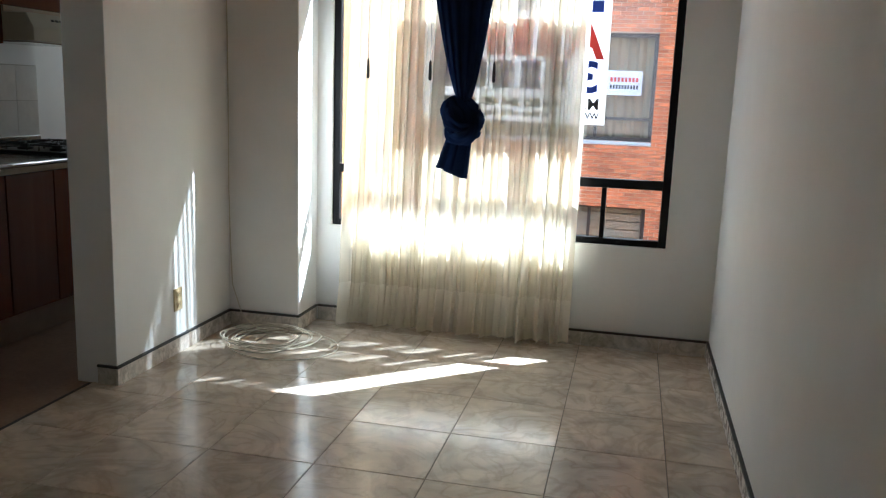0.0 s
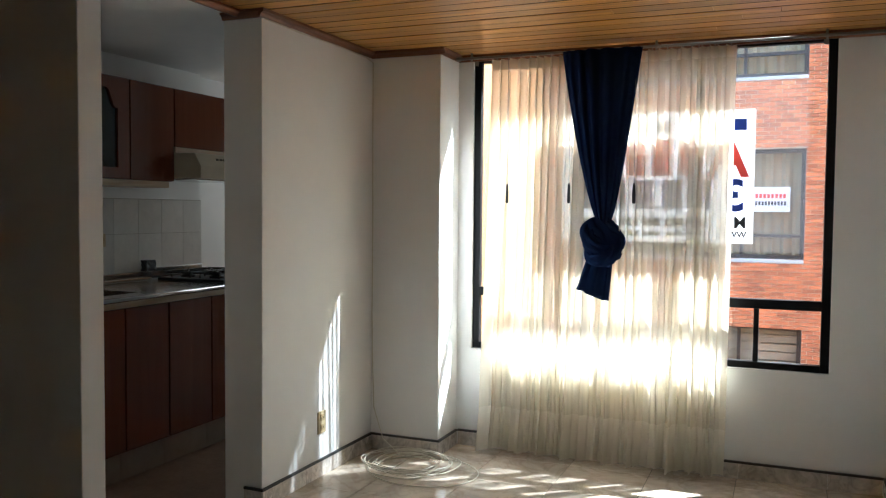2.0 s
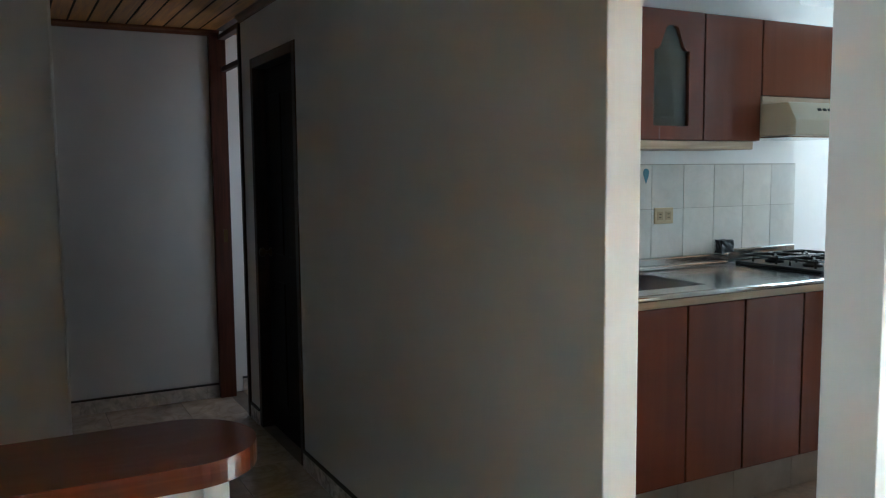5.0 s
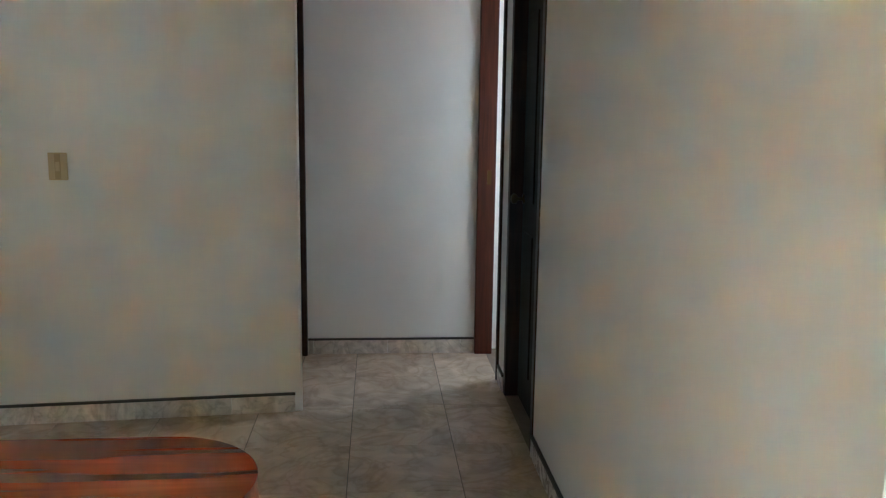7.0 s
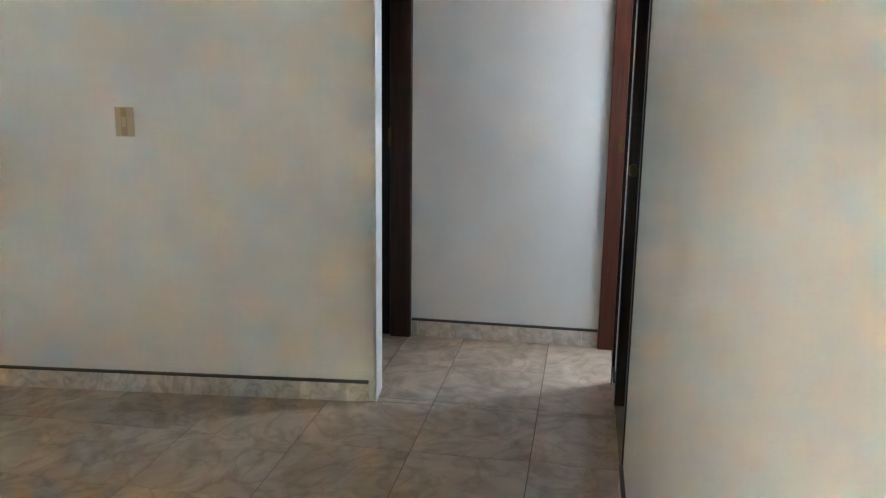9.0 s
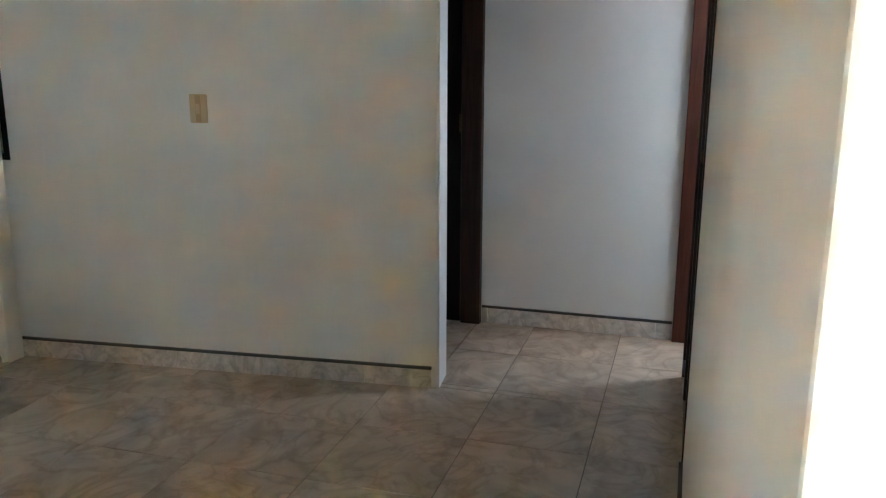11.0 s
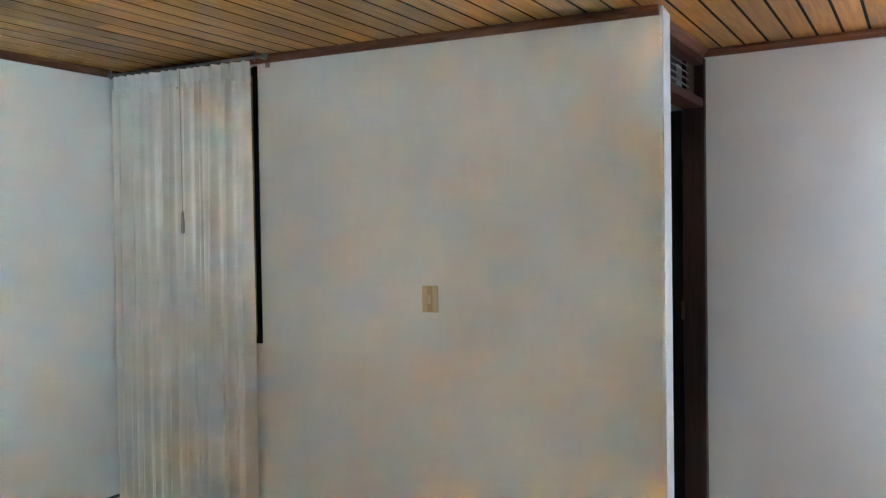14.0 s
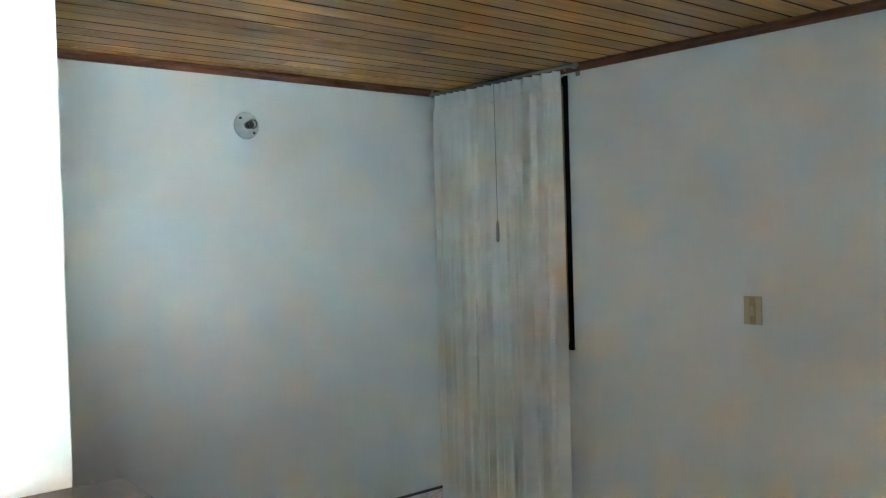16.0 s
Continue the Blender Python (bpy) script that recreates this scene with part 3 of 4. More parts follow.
def dark_door():
    d = thing("door_1", (-4.86, BWY, 0), "dark-stained panelled wooden door, shut, in a dark frame", "door", "", "structure")
    x0, x1, y0, y1 = -5.25, -4.47, BWY - 0.005, BWY + 0.105
    part("door_frame", bx(x0 - 0.0, y0, 0, x0 + 0.05, y1, 2.055, bevel=0.004), DARKWOOD, d)
    part("door_frame", bx(x1 - 0.05, y0, 0, x1, y1, 2.055, bevel=0.004), DARKWOOD, d)
    part("door_frame", bx(x0 + 0.05, y0, 2.0, x1 - 0.05, y1, 2.055, bevel=0.004), DARKWOOD, d)
    leaf = part("door_leaf", bx(x0 + 0.054, BWY + 0.06, 0.008, x1 - 0.054, BWY + 0.096, 1.996, bevel=0.003), BLACKWOOD, d)
    for z0, z1 in ((0.18, 0.85), (1.0, 1.85)):
        for a, c in ((x0 + 0.13, x0 + 0.35), (x0 + 0.43, x0 + 0.65)):
            b = bx(a, BWY + 0.052, z0, c, BWY + 0.0595, z1, bevel=0.006)
            part("door_panel", b, BLACKWOOD, leaf)
    b = lathe(bmesh.new(), (x0 + 0.09, BWY + 0.06, 1.0), (0, -1, 0), [(0.024, 0), (0.024, 0.006), (0.009, 0.01), (0.009, 0.03), (0.024, 0.04), (0.026, 0.055), (0.015, 0.064)])
    part("door_handle", b, DULLBRASS, leaf, "tarnished brass knob", True)


def far_doorway():
    d = thing("door_2", (-5.7, BWY, 0), "reddish wooden door frame with a glazed transom, standing open", "door frame", "", "structure")
    y0, y1 = 2.478, BWY + 0.105
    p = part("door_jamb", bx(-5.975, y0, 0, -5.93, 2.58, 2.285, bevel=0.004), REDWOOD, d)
    part("strike_plate", bx(-5.93, 2.53, 1.0, -5.927, 2.555, 1.08), DULLBRASS, p)
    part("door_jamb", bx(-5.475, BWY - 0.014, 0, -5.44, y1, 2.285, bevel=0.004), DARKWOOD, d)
    part("transom_bar", bx(-5.93, BWY, 2.06, -5.475, 2.58, 2.09, bevel=0.003), REDWOOD, d)
    part("door_head", bx(-5.93, BWY - 0.014, 2.255, -5.475, 2.58, 2.285, bevel=0.003), REDWOOD, d)


def vented_door():
    d = thing("door_3", (-5.53, 1.49, 0), "open corridor door under a louvred vent; its black leaf stands for the dark room", "door", "", "structure")
    x0, x1, y0, y1 = -5.965, -5.2, 1.40, 1.505
    for a, c in ((x0, x0 + 0.045), (x1 - 0.045, x1)):
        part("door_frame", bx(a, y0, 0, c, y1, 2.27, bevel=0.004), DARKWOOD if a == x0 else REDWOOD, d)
    part("door_frame", bx(x0 + 0.045, y0, 2.03, x1 - 0.045, y1 - 0.002, 2.072, bevel=0.004), REDWOOD, d)
    part("door_frame", bx(x0 + 0.045, y0, 2.235, x1 - 0.045, y1 - 0.002, 2.27, bevel=0.004), REDWOOD, d)
    # Black leaf added at this jamb; it stands for the unlit room beyond.
    leaf = part("door_leaf", bx(x0 + 0.004, 0.70, 0.008, x0 + 0.04, 1.396, 2.026, bevel=0.003), BLACKWOOD, d)
    b = lathe(bmesh.new(), (x0 + 0.04, 0.77, 1.04), (1, 0, 0), [(0.026, 0), (0.026, 0.006), (0.009, 0.01), (0.009, 0.03), (0.024, 0.04), (0.026, 0.055), (0.015, 0.064)])
    part("door_handle", b, DULLBRASS, leaf, "tarnished brass knob", True)
    part("hinge", cyl(bmesh.new(), (x0 + 0.05, 1.398, 1.0), (x0 + 0.05, 1.398, 1.09), 0.007, seg=10), DULLBRASS, d, "", True)
    part("side_panel", bx(x0 + 0.047, 1.44, 2.074, x0 + 0.2, 1.46, 2.233), DARKWOOD, d)
    for i in range(5):
        z = 2.088 + i * 0.031
        b = bmesh.new()
        box(b, x0 + 0.2, -0.018, -0.0025, x1 - 0.047, 0.018, 0.0025)
        bmesh.ops.transform(b, matrix=Matrix.Translation((0, 1.46, z)) @ Matrix.Rotation(radians(-40), 4, "X"), verts=b.verts)
        part("slat", b, LOUVRE, d)
    part("backing", bx(x0 + 0.2, 1.41, 2.074, x1 - 0.047, 1.415, 2.233), SLOT, d)


window_living()
window_dining()
dark_door()
far_doorway()
vented_door()


# ---- outside ----
def facade():
    """The brick house across the street, with storeys, curtained windows and a brick pier."""
    h = thing("apartment_building", (-2.0, 11.5, -3.5), "orange brick apartment building across the street", "building")
    Y = 11.5
    wins = [(-2.6, 0.84, 0.19, 2.21), (-2.6, 3.1, 0.19, 4.5), (-2.6, -1.4, 0.19, 0.0), (-7.2, 0.84, -4.4, 2.21), (-7.2, 3.1, -4.4, 4.5), (-7.2, -1.4, -4.4, 0.0), (2.0, 0.84, 4.8, 2.21), (2.0, 3.1, 4.8, 4.5), (2.0, -1.4, 4.8, 0.0)]
    xs = sorted({-9.0, 7.0, *[w[0] for w in wins], *[w[2] for w in wins]})
    zs = sorted({-3.5, 6.5, *[w[1] for w in wins], *[w[3] for w in wins]})
    b = bmesh.new()
    for xa, xb in zip(xs, xs[1:]):
        for za, zb in zip(zs, zs[1:]):
            if not any(w[0] <= xa and xb <= w[2] and w[1] <= za and zb <= w[3] for w in wins):
                box(b, xa, Y, za, xb, Y + 0.3, zb)
    wall = part("wall", b, MORTAR, h)
    part("roof", bx(-9.2, Y - 0.3, 6.5, 7.2, Y + 8, 6.75), ROOFSLAB, h)
    part("rear_wall", bx(-9.0, Y + 1.2, -3.5, 7.0, Y + 1.4, 6.5), FARCURT, h)
    for x0, z0, x1, z1 in wins:
        g = part("window", bx(x0, Y + 0.14, z0, x1, Y + 0.145, z1), FARGLASS, h)
        part("sill", bx(x0, Y - 0.02, z0 - 0.05, x1, Y + 0.09, z0 - 0.003, bevel=0.008), ROOFSLAB, g)
        for a in ((x0, z0, x0 + 0.05, z1), (x1 - 0.05, z0, x1, z1), (x0 + 0.05, z0, x1 - 0.05, z0 + 0.05), (x0 + 0.05, z1 - 0.05, x1 - 0.05, z1), (x0 + 0.05, z0 + 0.27, x1 - 0.05, z0 + 0.31), (x1 - 0.75, z0 + 0.05, x1 - 0.71, z1 - 0.05), (x1 - 1.5, z0 + 0.05, x1 - 1.46, z1 - 0.05)):
            part("frame", bx(a[0], Y + 0.1, a[1], a[2], Y + 0.138, a[3]), FARDARK, g)
        if z0 < 0:
            for k in range(13):
                part("shutter_slat", bx(x0 + 0.05, Y + 0.16, z1 - 0.11 * (k + 1), x1 - 0.05, Y + 0.175, z1 - 0.11 * k - 0.012, bevel=0.004), SHUTTER, g)
            continue
        c = bmesh.new()
        n = 60
        top = [c.verts.new((x0 + (x1 - x0) * i / n, Y + 0.24 + 0.025 * math.sin(i * 1.9), z1)) for i in range(n + 1)]
        low = [c.verts.new((x0 + (x1 - x0) * i / n, Y + 0.24 + 0.03 * math.sin(i * 1.9 + 0.3), z0)) for i in range(n + 1)]
        for i in range(n):
            c.faces.new((top[i], top[i + 1], low[i + 1], low[i]))
        part("curtain", c, FARCURT, g)
    # bricks in courses; beside the windows a pier of short bricks
    bh, g = 0.042, 0.009
    shapes = {}
    for w in (0.141, 0.096):
        shapes[w] = bpy.data.meshes.new("brick")
        t = bx(0, -0.012, 0, w - g, 0.02, bh)
        t.to_mesh(shapes[w])
        t.free()
        shapes[w].materials.append(BRICK)
    verts, faces, count, row = [], [], 0, 0
    z = -1.6
    while z < 4.9:
        x = -3.2 - (0.07 if row % 2 else 0)
        while x < 1.9:
            bw = 0.141 if x < 0.31 else 0.096
            a, e, zm = x, x + bw - g, z + bh / 2
            for w in wins:
                if w[1] < zm < w[3] and e > w[0] and a < w[2]:
                    a, e = (a, w[0]) if a < w[0] else (w[2], e)
            if e - a > bw - g - 1e-4 and 0.2 < x < 0.75 and 0.2 < z < 3.4 and count < 290:
                o = new("brick", shapes[bw])
                o.parent = wall
                o.location = (x, Y + random.uniform(-0.003, 0.002), z)
                count += 1
            elif e - a > 0.03:
                k = len(verts)
                verts += [(u, v, q) for q in (z, z + bh) for u, v in ((a, Y - 0.012), (e, Y - 0.012), (e, Y + 0.02), (a, Y + 0.02))]
                faces += [[k + i for i in f] for f in ((0, 3, 2, 1), (4, 5, 6, 7), (0, 1, 5, 4), (1, 2, 6, 5), (2, 3, 7, 6), (3, 0, 4, 7))]
            x += bw
        z += bh + g
        row += 1
    flat = bpy.data.meshes.new("brickwork")
    flat.from_pydata(verts, [], faces)
    rest = bmesh.new()
    rest.from_mesh(flat)
    tagged(part("brickwork", rest, BRICKS, h), "", "", "", "stuff")
    # a small notice in the window across the street
    n = thing("notice", (-0.1, Y - 0.02, 1.42), "small white notice with red and dark lines", "sign")
    part("sheet", bx(-0.42, Y + 0.086, 1.43, 0.02, Y + 0.09, 1.74), PAPER, n)
    for k in range(8):
        part("letter_bar", bx(-0.385 + k * 0.046, Y + 0.082, 1.60, -0.353 + k * 0.046, Y + 0.085, 1.655), RED, n)
    for k in range(10):
        part("letter_bar", bx(-0.385 + k * 0.037, Y + 0.082, 1.51, -0.360 + k * 0.037, Y + 0.085, 1.56), INK, n)


facade()
structure("ground", bx(-400, -400, -3.7, 400, 400, -3.5), ASPHALT, "grey asphalt street far below the window", "ground")
structure("wall_house_outside", bx(0.62, 4.9, -3.5, 6.0, 5.2, 6.5), TAN, "tan rendered front of the house outside", "wall")
structure("wall_house_below", bx(-2.33, 5.225, -3.5, 0.6, 5.35, 0.50), TAN, "tan rendered wall under the window outside", "wall")


# ---- for-rent sign on the glass ----
def text(body, x, z, size, material, parent, y=5.10, width=None):
    """Letters that read from the street, so mirrored from inside; x is where the reversed line starts on its right."""
    c = bpy.data.curves.new("letters", "FONT")
    c.body, c.size, c.extrude = body, size, 0.0006
    c.materials.append(material)
    o = new("letters", c)
    o.parent = parent
    o.matrix_parent_inverse = BASES[parent.name].inverted()
    o.matrix_basis = Matrix.Translation((x, y, z)) @ Matrix(((-1, 0, 0, 0), (0, 0, -1, 0), (0, 1, 0, 0), (0, 0, 0, 1)))
    c.offset = 0.006 if size > 0.1 else 0.001
    return o


def rent_sign():
    s = thing("rent_sign", (-0.7, 5.1, 1.24), "white paper sign with red and blue letters taped to the glass", "sign")
    part("sheet", bx(-1.218, 5.1045, 1.243, -0.192, 5.1065, 1.95), PAPER, s)
    part("stripe", bx(-0.30, 5.1015, 1.84, -0.235, 5.1035, 1.90), BLUE, s)
    part("stripe", bx(-1.15, 5.1015, 1.84, -0.62, 5.1035, 1.90), BLUE, s)
    text("A", -0.225, 1.60, 0.30, RED, s)
    for i in range(5):
        x = -0.47 - i * 0.145
        part("letter_bar", bx(x - 0.10, 5.1015, 1.605, x, 5.1035, 1.80), RED, s)
    text("3", -0.235, 1.42, 0.23, BLUE, s)
    for i in range(5):
        x = -0.41 - i * 0.15
        part("letter_bar", bx(x - 0.10, 5.1015, 1.425, x, 5.1035, 1.58), BLUE, s)
    text("M.A.", -0.225, 1.325, 0.085, INK, s)
    text("WWW.", -0.225, 1.275, 0.045, INK, s)
    for i in range(6):
        x = -0.43 - i * 0.12
        part("letter_bar", bx(x - 0.09, 5.1015, 1.33, x, 5.1035, 1.375), INK, s)
        part("letter_bar", bx(x - 0.09, 5.1015, 1.277, x, 5.1035, 1.302), INK, s)


rent_sign()


# ---- curtains ----
def fold_sheet(u0, u1, v, z0, z1, folds, amp, seed, flare=(0, 0), nu=320, nz=26, fine=0.35):
    """A hanging cloth with irregular vertical folds; flare widens or shifts its lower ends."""
    rng = random.Random(seed)
    ph = [rng.uniform(0, math.tau) for _ in range(6)]
    b = bmesh.new()
    rows = []
    for j in range(nz + 1):
        t = j / nz
        z = z1 + (z0 - z1) * t
        row = []
        a, c = u0 + flare[0] * t, u1 + flare[1] * t
        for i in range(nu + 1):
            s = i / nu
            q = s * folds * math.tau + 1.3 * math.sin(2.3 * s * math.tau + ph[0]) + 0.9 * math.sin(5.1 * s * math.tau + ph[1]) + 0.35 * t * math.sin(7 * s * math.tau + ph[2])
            env = 0.35 + 0.65 * abs(math.sin(1.7 * s * math.tau + ph[3])) * min(1.0, 0.45 + t)
            off = amp * env * (math.sin(q) + fine * math.sin(2.7 * q + ph[4]) * (0.4 + 0.6 * t))
            row.append(b.verts.new((a + (c - a) * s + 0.25 * amp * math.cos(q) * env, v + off, z + 0.006 * math.sin(q * 0.5 + ph[5]) * t)))
        rows.append(row)
    for r0, r1 in zip(rows, rows[1:]):
        for i in range(nu):
            b.faces.new((r0[i], r0[i + 1], r1[i + 1], r1[i]))
    return b


def sheer_sheet(u0, u1, v, z0, z1, t0, t1, seed, flare=(0, 0), nu=560, nz=30, pleats=27):
    """A stretch of the sheer from height t0 to t1 of its fall (0 the rod, 1 the floor): even pleats at the rod open into fewer, deeper, uneven folds."""
    rng = random.Random(seed)
    ph = [rng.uniform(0, math.tau) for _ in range(9)]
    b = bmesh.new()
    rows = []
    for j in range(nz + 1):
        k = j / nz
        t = t0 + (t1 - t0) * k
        z = z1 + (z0 - z1) * k
        a, c = u0 + flare[0] * k, u1 + flare[1] * k
        low = min(1.0, max(0.0, (t - 0.1) / 0.7)) ** 0.8
        row = []
        for i in range(nu + 1):
            s = i / nu
            bend = 0.02 * math.sin(3 * s * math.tau + ph[0]) + 0.012 * math.sin(7 * s * math.tau + ph[1]) * (0.3 + t)
            q = (s + bend * 0.5) * pleats * math.tau + ph[2]
            r = (s + bend) * 15.3 * math.tau + ph[3] + 0.7 * t * math.sin(4.3 * s * math.tau + ph[4])
            flat = 0.30 + 0.70 * (0.5 + 0.5 * math.sin(2.6 * s * math.tau + ph[5] + 0.8 * t)) ** 0.7
            fold = math.sin(r) + 0.45 * math.sin(2.1 * r + ph[6]) + 0.2 * math.sin(4.7 * r + ph[7] + 2.0 * t)
            off = 0.027 * (1 - 0.45 * low) * (math.sin(q) + 0.3 * math.sin(2 * q + 1.0)) + 0.034 * low * flat * fold
            side = 0.009 * low * flat * math.sin(2 * r + 0.4) + 0.0055 * math.sin(2 * q + 0.3)
            row.append(b.verts.new((a + (c - a) * s + side, v + off, z + 0.010 * math.sin(r * 0.5 + ph[8]) * max(0.0, t - 0.9) * 10 * (1 if j == nz else 0.0))))
        rows.append(row)
    for r0, r1 in zip(rows, rows[1:]):
        for i in range(nu):
            b.faces.new((r0[i], r0[i + 1], r1[i + 1], r1[i]))
    return b


def curtain_rod(name, pts, brackets, label, tr=None):
    r = thing(name, tr @ Vector(pts[0]) if tr else pts[0], label, "curtain rod")
    b = cyl(bmesh.new(), pts[0], pts[1], 0.008)
    p, q = Vector(pts[0]), Vector(pts[1])
    part("pole", skewed(b) if tr else b, ROD, r, "", True)
    for k, e in enumerate((p, q)):
        d = (p - q).normalized() * (1 if k == 0 else -1)
        b = lathe(bmesh.new(), e, d, [(0.009, 0), (0.013, 0.004), (0.013, 0.02), (0.008, 0.026)], 12)
        part("finial", skewed(b) if tr else b, ROD, r, "", True)
    for x in brackets:
        s = p + (q - p) * x
        wallv = 5.07 if not tr else 0.0
        b = bmesh.new()
        box(b, s.x - 0.008, min(s.y, wallv), s.z + 0.004, s.x + 0.008, max(s.y, wallv), s.z + 0.012)
        box(b, s.x - 0.012, wallv - (0.004 if not tr else -0.001), s.z - 0.03, s.x + 0.012, wallv + (0 if not tr else 0.005), s.z + 0.03)
        cyl(b, (s.x, s.y, s.z - 0.02), (s.x, s.y, s.z + 0.03), 0.006, seg=10)
        part("bracket", skewed(b) if tr else b, ROD, r)


def cord(k, x, y, z0, z1, tr=False):
    b = cyl(bmesh.new(), (x, y, z0 + 0.05), (x, y, z1), 0.0016, seg=6)
    s = part("pull_cord", skewed(b) if tr else b, ROD, k)
    b = lathe(bmesh.new(), (x, y, z0), (0, 0, 1), [(0.006, 0), (0.009, 0.008), (0.009, 0.05), (0.007, 0.095), (0.003, 0.11)], 10)
    part("weight", skewed(b) if tr else b, IRON if not tr else ROD, s, "", True)


def sheer():
    s = thing("sheer_curtain", (-1.0, 4.985, 0.012), "cream sheer curtain in soft folds, lit from behind", "curtain")
    part("cloth", sheer_sheet(-1.60, -0.292, 4.985, 0.27, 2.262, 0.0, 0.885, 3, (-0.045, -0.015), nz=34), SHEER, s, "", True)
    part("hem", sheer_sheet(-1.645, -0.307, 4.985, 0.022, 0.27, 0.885, 1.0, 3, (-0.02, -0.005), nz=6), SHEER_HEM, s, "double-layered hem at the floor", True)
    part("heading", sheer_sheet(-1.60, -0.292, 4.981, 2.205, 2.264, 0.0, 0.025, 3, nz=3), SHEER_HEM, s, "gathered heading tape", True)
    for cx in (-1.49, -1.136, -0.784):
        cord(s, cx, 4.925, 1.45, 2.27)
    for i in range(17):
        x = -1.58 + i * 0.079
        if not -1.18 < x < -0.76:
            b = bmesh.new()
            tube(b, [(x, 4.985 + 0.013 * math.cos(k * math.tau / 12), 2.275 + 0.013 * math.sin(k * math.tau / 12)) for k in range(12)], 0.0018, 5, True)
            part("ring", b, ROD, s)


def navy():
    """The dark curtain: gathered on the rod, drawn in and knotted, with a short tail."""
    c = thing("navy_curtain", (-0.98, 4.93, 0.945), "navy blue curtain tied up in a knot", "curtain")
    b = bmesh.new()
    n, rows = 150, []
    for j in range(31):
        t = j / 30
        z = 2.275 + (1.345 - 2.275) * t
        k = (1 - t) ** 0.72
        cx = -0.968 + 0.026 * t * t
        half = 0.032 + 0.183 * k
        row = []
        for i in range(n):
            a = i / n * math.tau
            fold = 1 + (0.10 + 0.10 * k) * math.sin(13 * a + 0.8 * math.sin(2 * a)) + 0.05 * math.sin(29 * a + 1)
            dx, dy = math.cos(a), math.sin(a)
            row.append(b.verts.new((cx + half * dx * (0.97 + 0.03 * fold), 4.93 + (0.030 + 0.012 * (1 - k)) * dy * fold + (0.004 + 0.014 * k) * math.sin(15 * a + math.sin(3 * a)) * abs(dy), z)))
        rows.append(row)
    for r0, r1 in zip(rows, rows[1:]):
        for i in range(n):
            b.faces.new((r0[i], r0[(i + 1) % n], r1[(i + 1) % n], r1[i]))
    b.faces.new(rows[0])
    part("drape", b, NAVY, c, "", True)
    # the knot: a loose bundle of cloth with a twisted turn wrapped over it
    b = bmesh.new()
    rows, nv, nh = [], 40, 72
    for j in range(nv + 1):
        e = math.pi * j / nv
        row = []
        for i in range(nh):
            a = i / nh * math.tau
            d = Vector((math.sin(e) * math.cos(a), math.sin(e) * math.sin(a), math.cos(e)))
            w = 3.2 * (d.x * 0.75 + d.z * 0.66) + 0.8 * noise.noise(d * 1.7)
            f = 1 + 0.085 * math.sin(w * 4.2) + 0.04 * math.sin(w * 9.1 + 1.0) + 0.14 * noise.noise(d * 1.4 + Vector((3, 1, 2)))
            row.append(b.verts.new((-0.950 + 0.100 * d.x * f + 0.022 * (0.3 - d.z) * abs(d.x), 4.92 + 0.075 * d.y * f, 1.245 + 0.132 * d.z * f)))
        rows.append(row)
    for r0, r1 in zip(rows, rows[1:]):
        for i in range(nh):
            b.faces.new((r0[i], r1[i], r1[(i + 1) % nh], r0[(i + 1) % nh]))
    for turn, (rx, rz, tilt, cx, cz, w) in enumerate(((0.088, 0.085, 0.62, -0.945, 1.268, 0.036), (0.070, 0.105, -0.55, -0.942, 1.212, 0.038))):
        pts = []
        for i in range(36):
            a = i / 36 * math.tau
            p = Vector((rx * math.cos(a), 0.072 * math.sin(a), rz * math.sin(a) * 0.55))
            p.rotate(Euler((0, tilt, 0)))
            pts.append(p + Vector((cx, 4.915, cz)))
        seg, rings = 40, []
        for i, p in enumerate(pts):
            d = (pts[(i + 1) % 36] - pts[i - 1]).normalized()
            u = d.cross(Vector((0.3, 1, 0.2))).normalized()
            w2 = d.cross(u)
            rings.append([b.verts.new(p + (w * (1 + 0.24 * math.sin(5 * q / seg * math.tau + i * math.tau / 36 * 2 + turn) + 0.12 * math.sin(9 * q / seg * math.tau - i * math.tau / 36 * 3))) * (math.cos(q / seg * math.tau) * u + math.sin(q / seg * math.tau) * w2 * 0.75)) for q in range(seg)])
        for r0, r1 in zip(rings, rings[1:] + rings[:1]):
            for q in range(seg):
                b.faces.new((r0[q], r0[(q + 1) % seg], r1[(q + 1) % seg], r1[q]))
    part("knot", b, NAVY, c, "", True)
    b = bmesh.new()
    rows = []
    for j in range(13):
        t = j / 12
        cx, z, half = -0.955 - 0.048 * t, 1.18 - 0.225 * t, 0.058 + 0.020 * t
        row = []
        for i in range(70):
            a = i / 70 * math.tau
            f = 1 + 0.16 * math.sin(7 * a + t) + 0.06 * math.sin(15 * a)
            row.append(b.verts.new((cx + half * math.cos(a) * f, 4.925 + 0.038 * math.sin(a) * f, z - 0.03 * math.cos(a) * t)))
        rows.append(row)
    for r0, r1 in zip(rows, rows[1:]):
        for i in range(70):
            b.faces.new((r0[i], r0[(i + 1) % 70], r1[(i + 1) % 70], r1[i]))
    b.faces.new(rows[-1][::-1])
    part("tail", b, NAVY, c, "", True)


curtain_rod("curtain_rod", ((-1.80, 4.985, 2.283), (0.42, 4.985, 2.283)), (0.03, 0.5, 0.87), "thin grey metal curtain rod over the window")
sheer()
navy()
curtain_rod("curtain_rod", ((0.02, 0.105, 2.287), (1.02, 0.105, 2.287)), (0.03, 0.95), "thin grey metal curtain rod in the dining corner", SKEW)


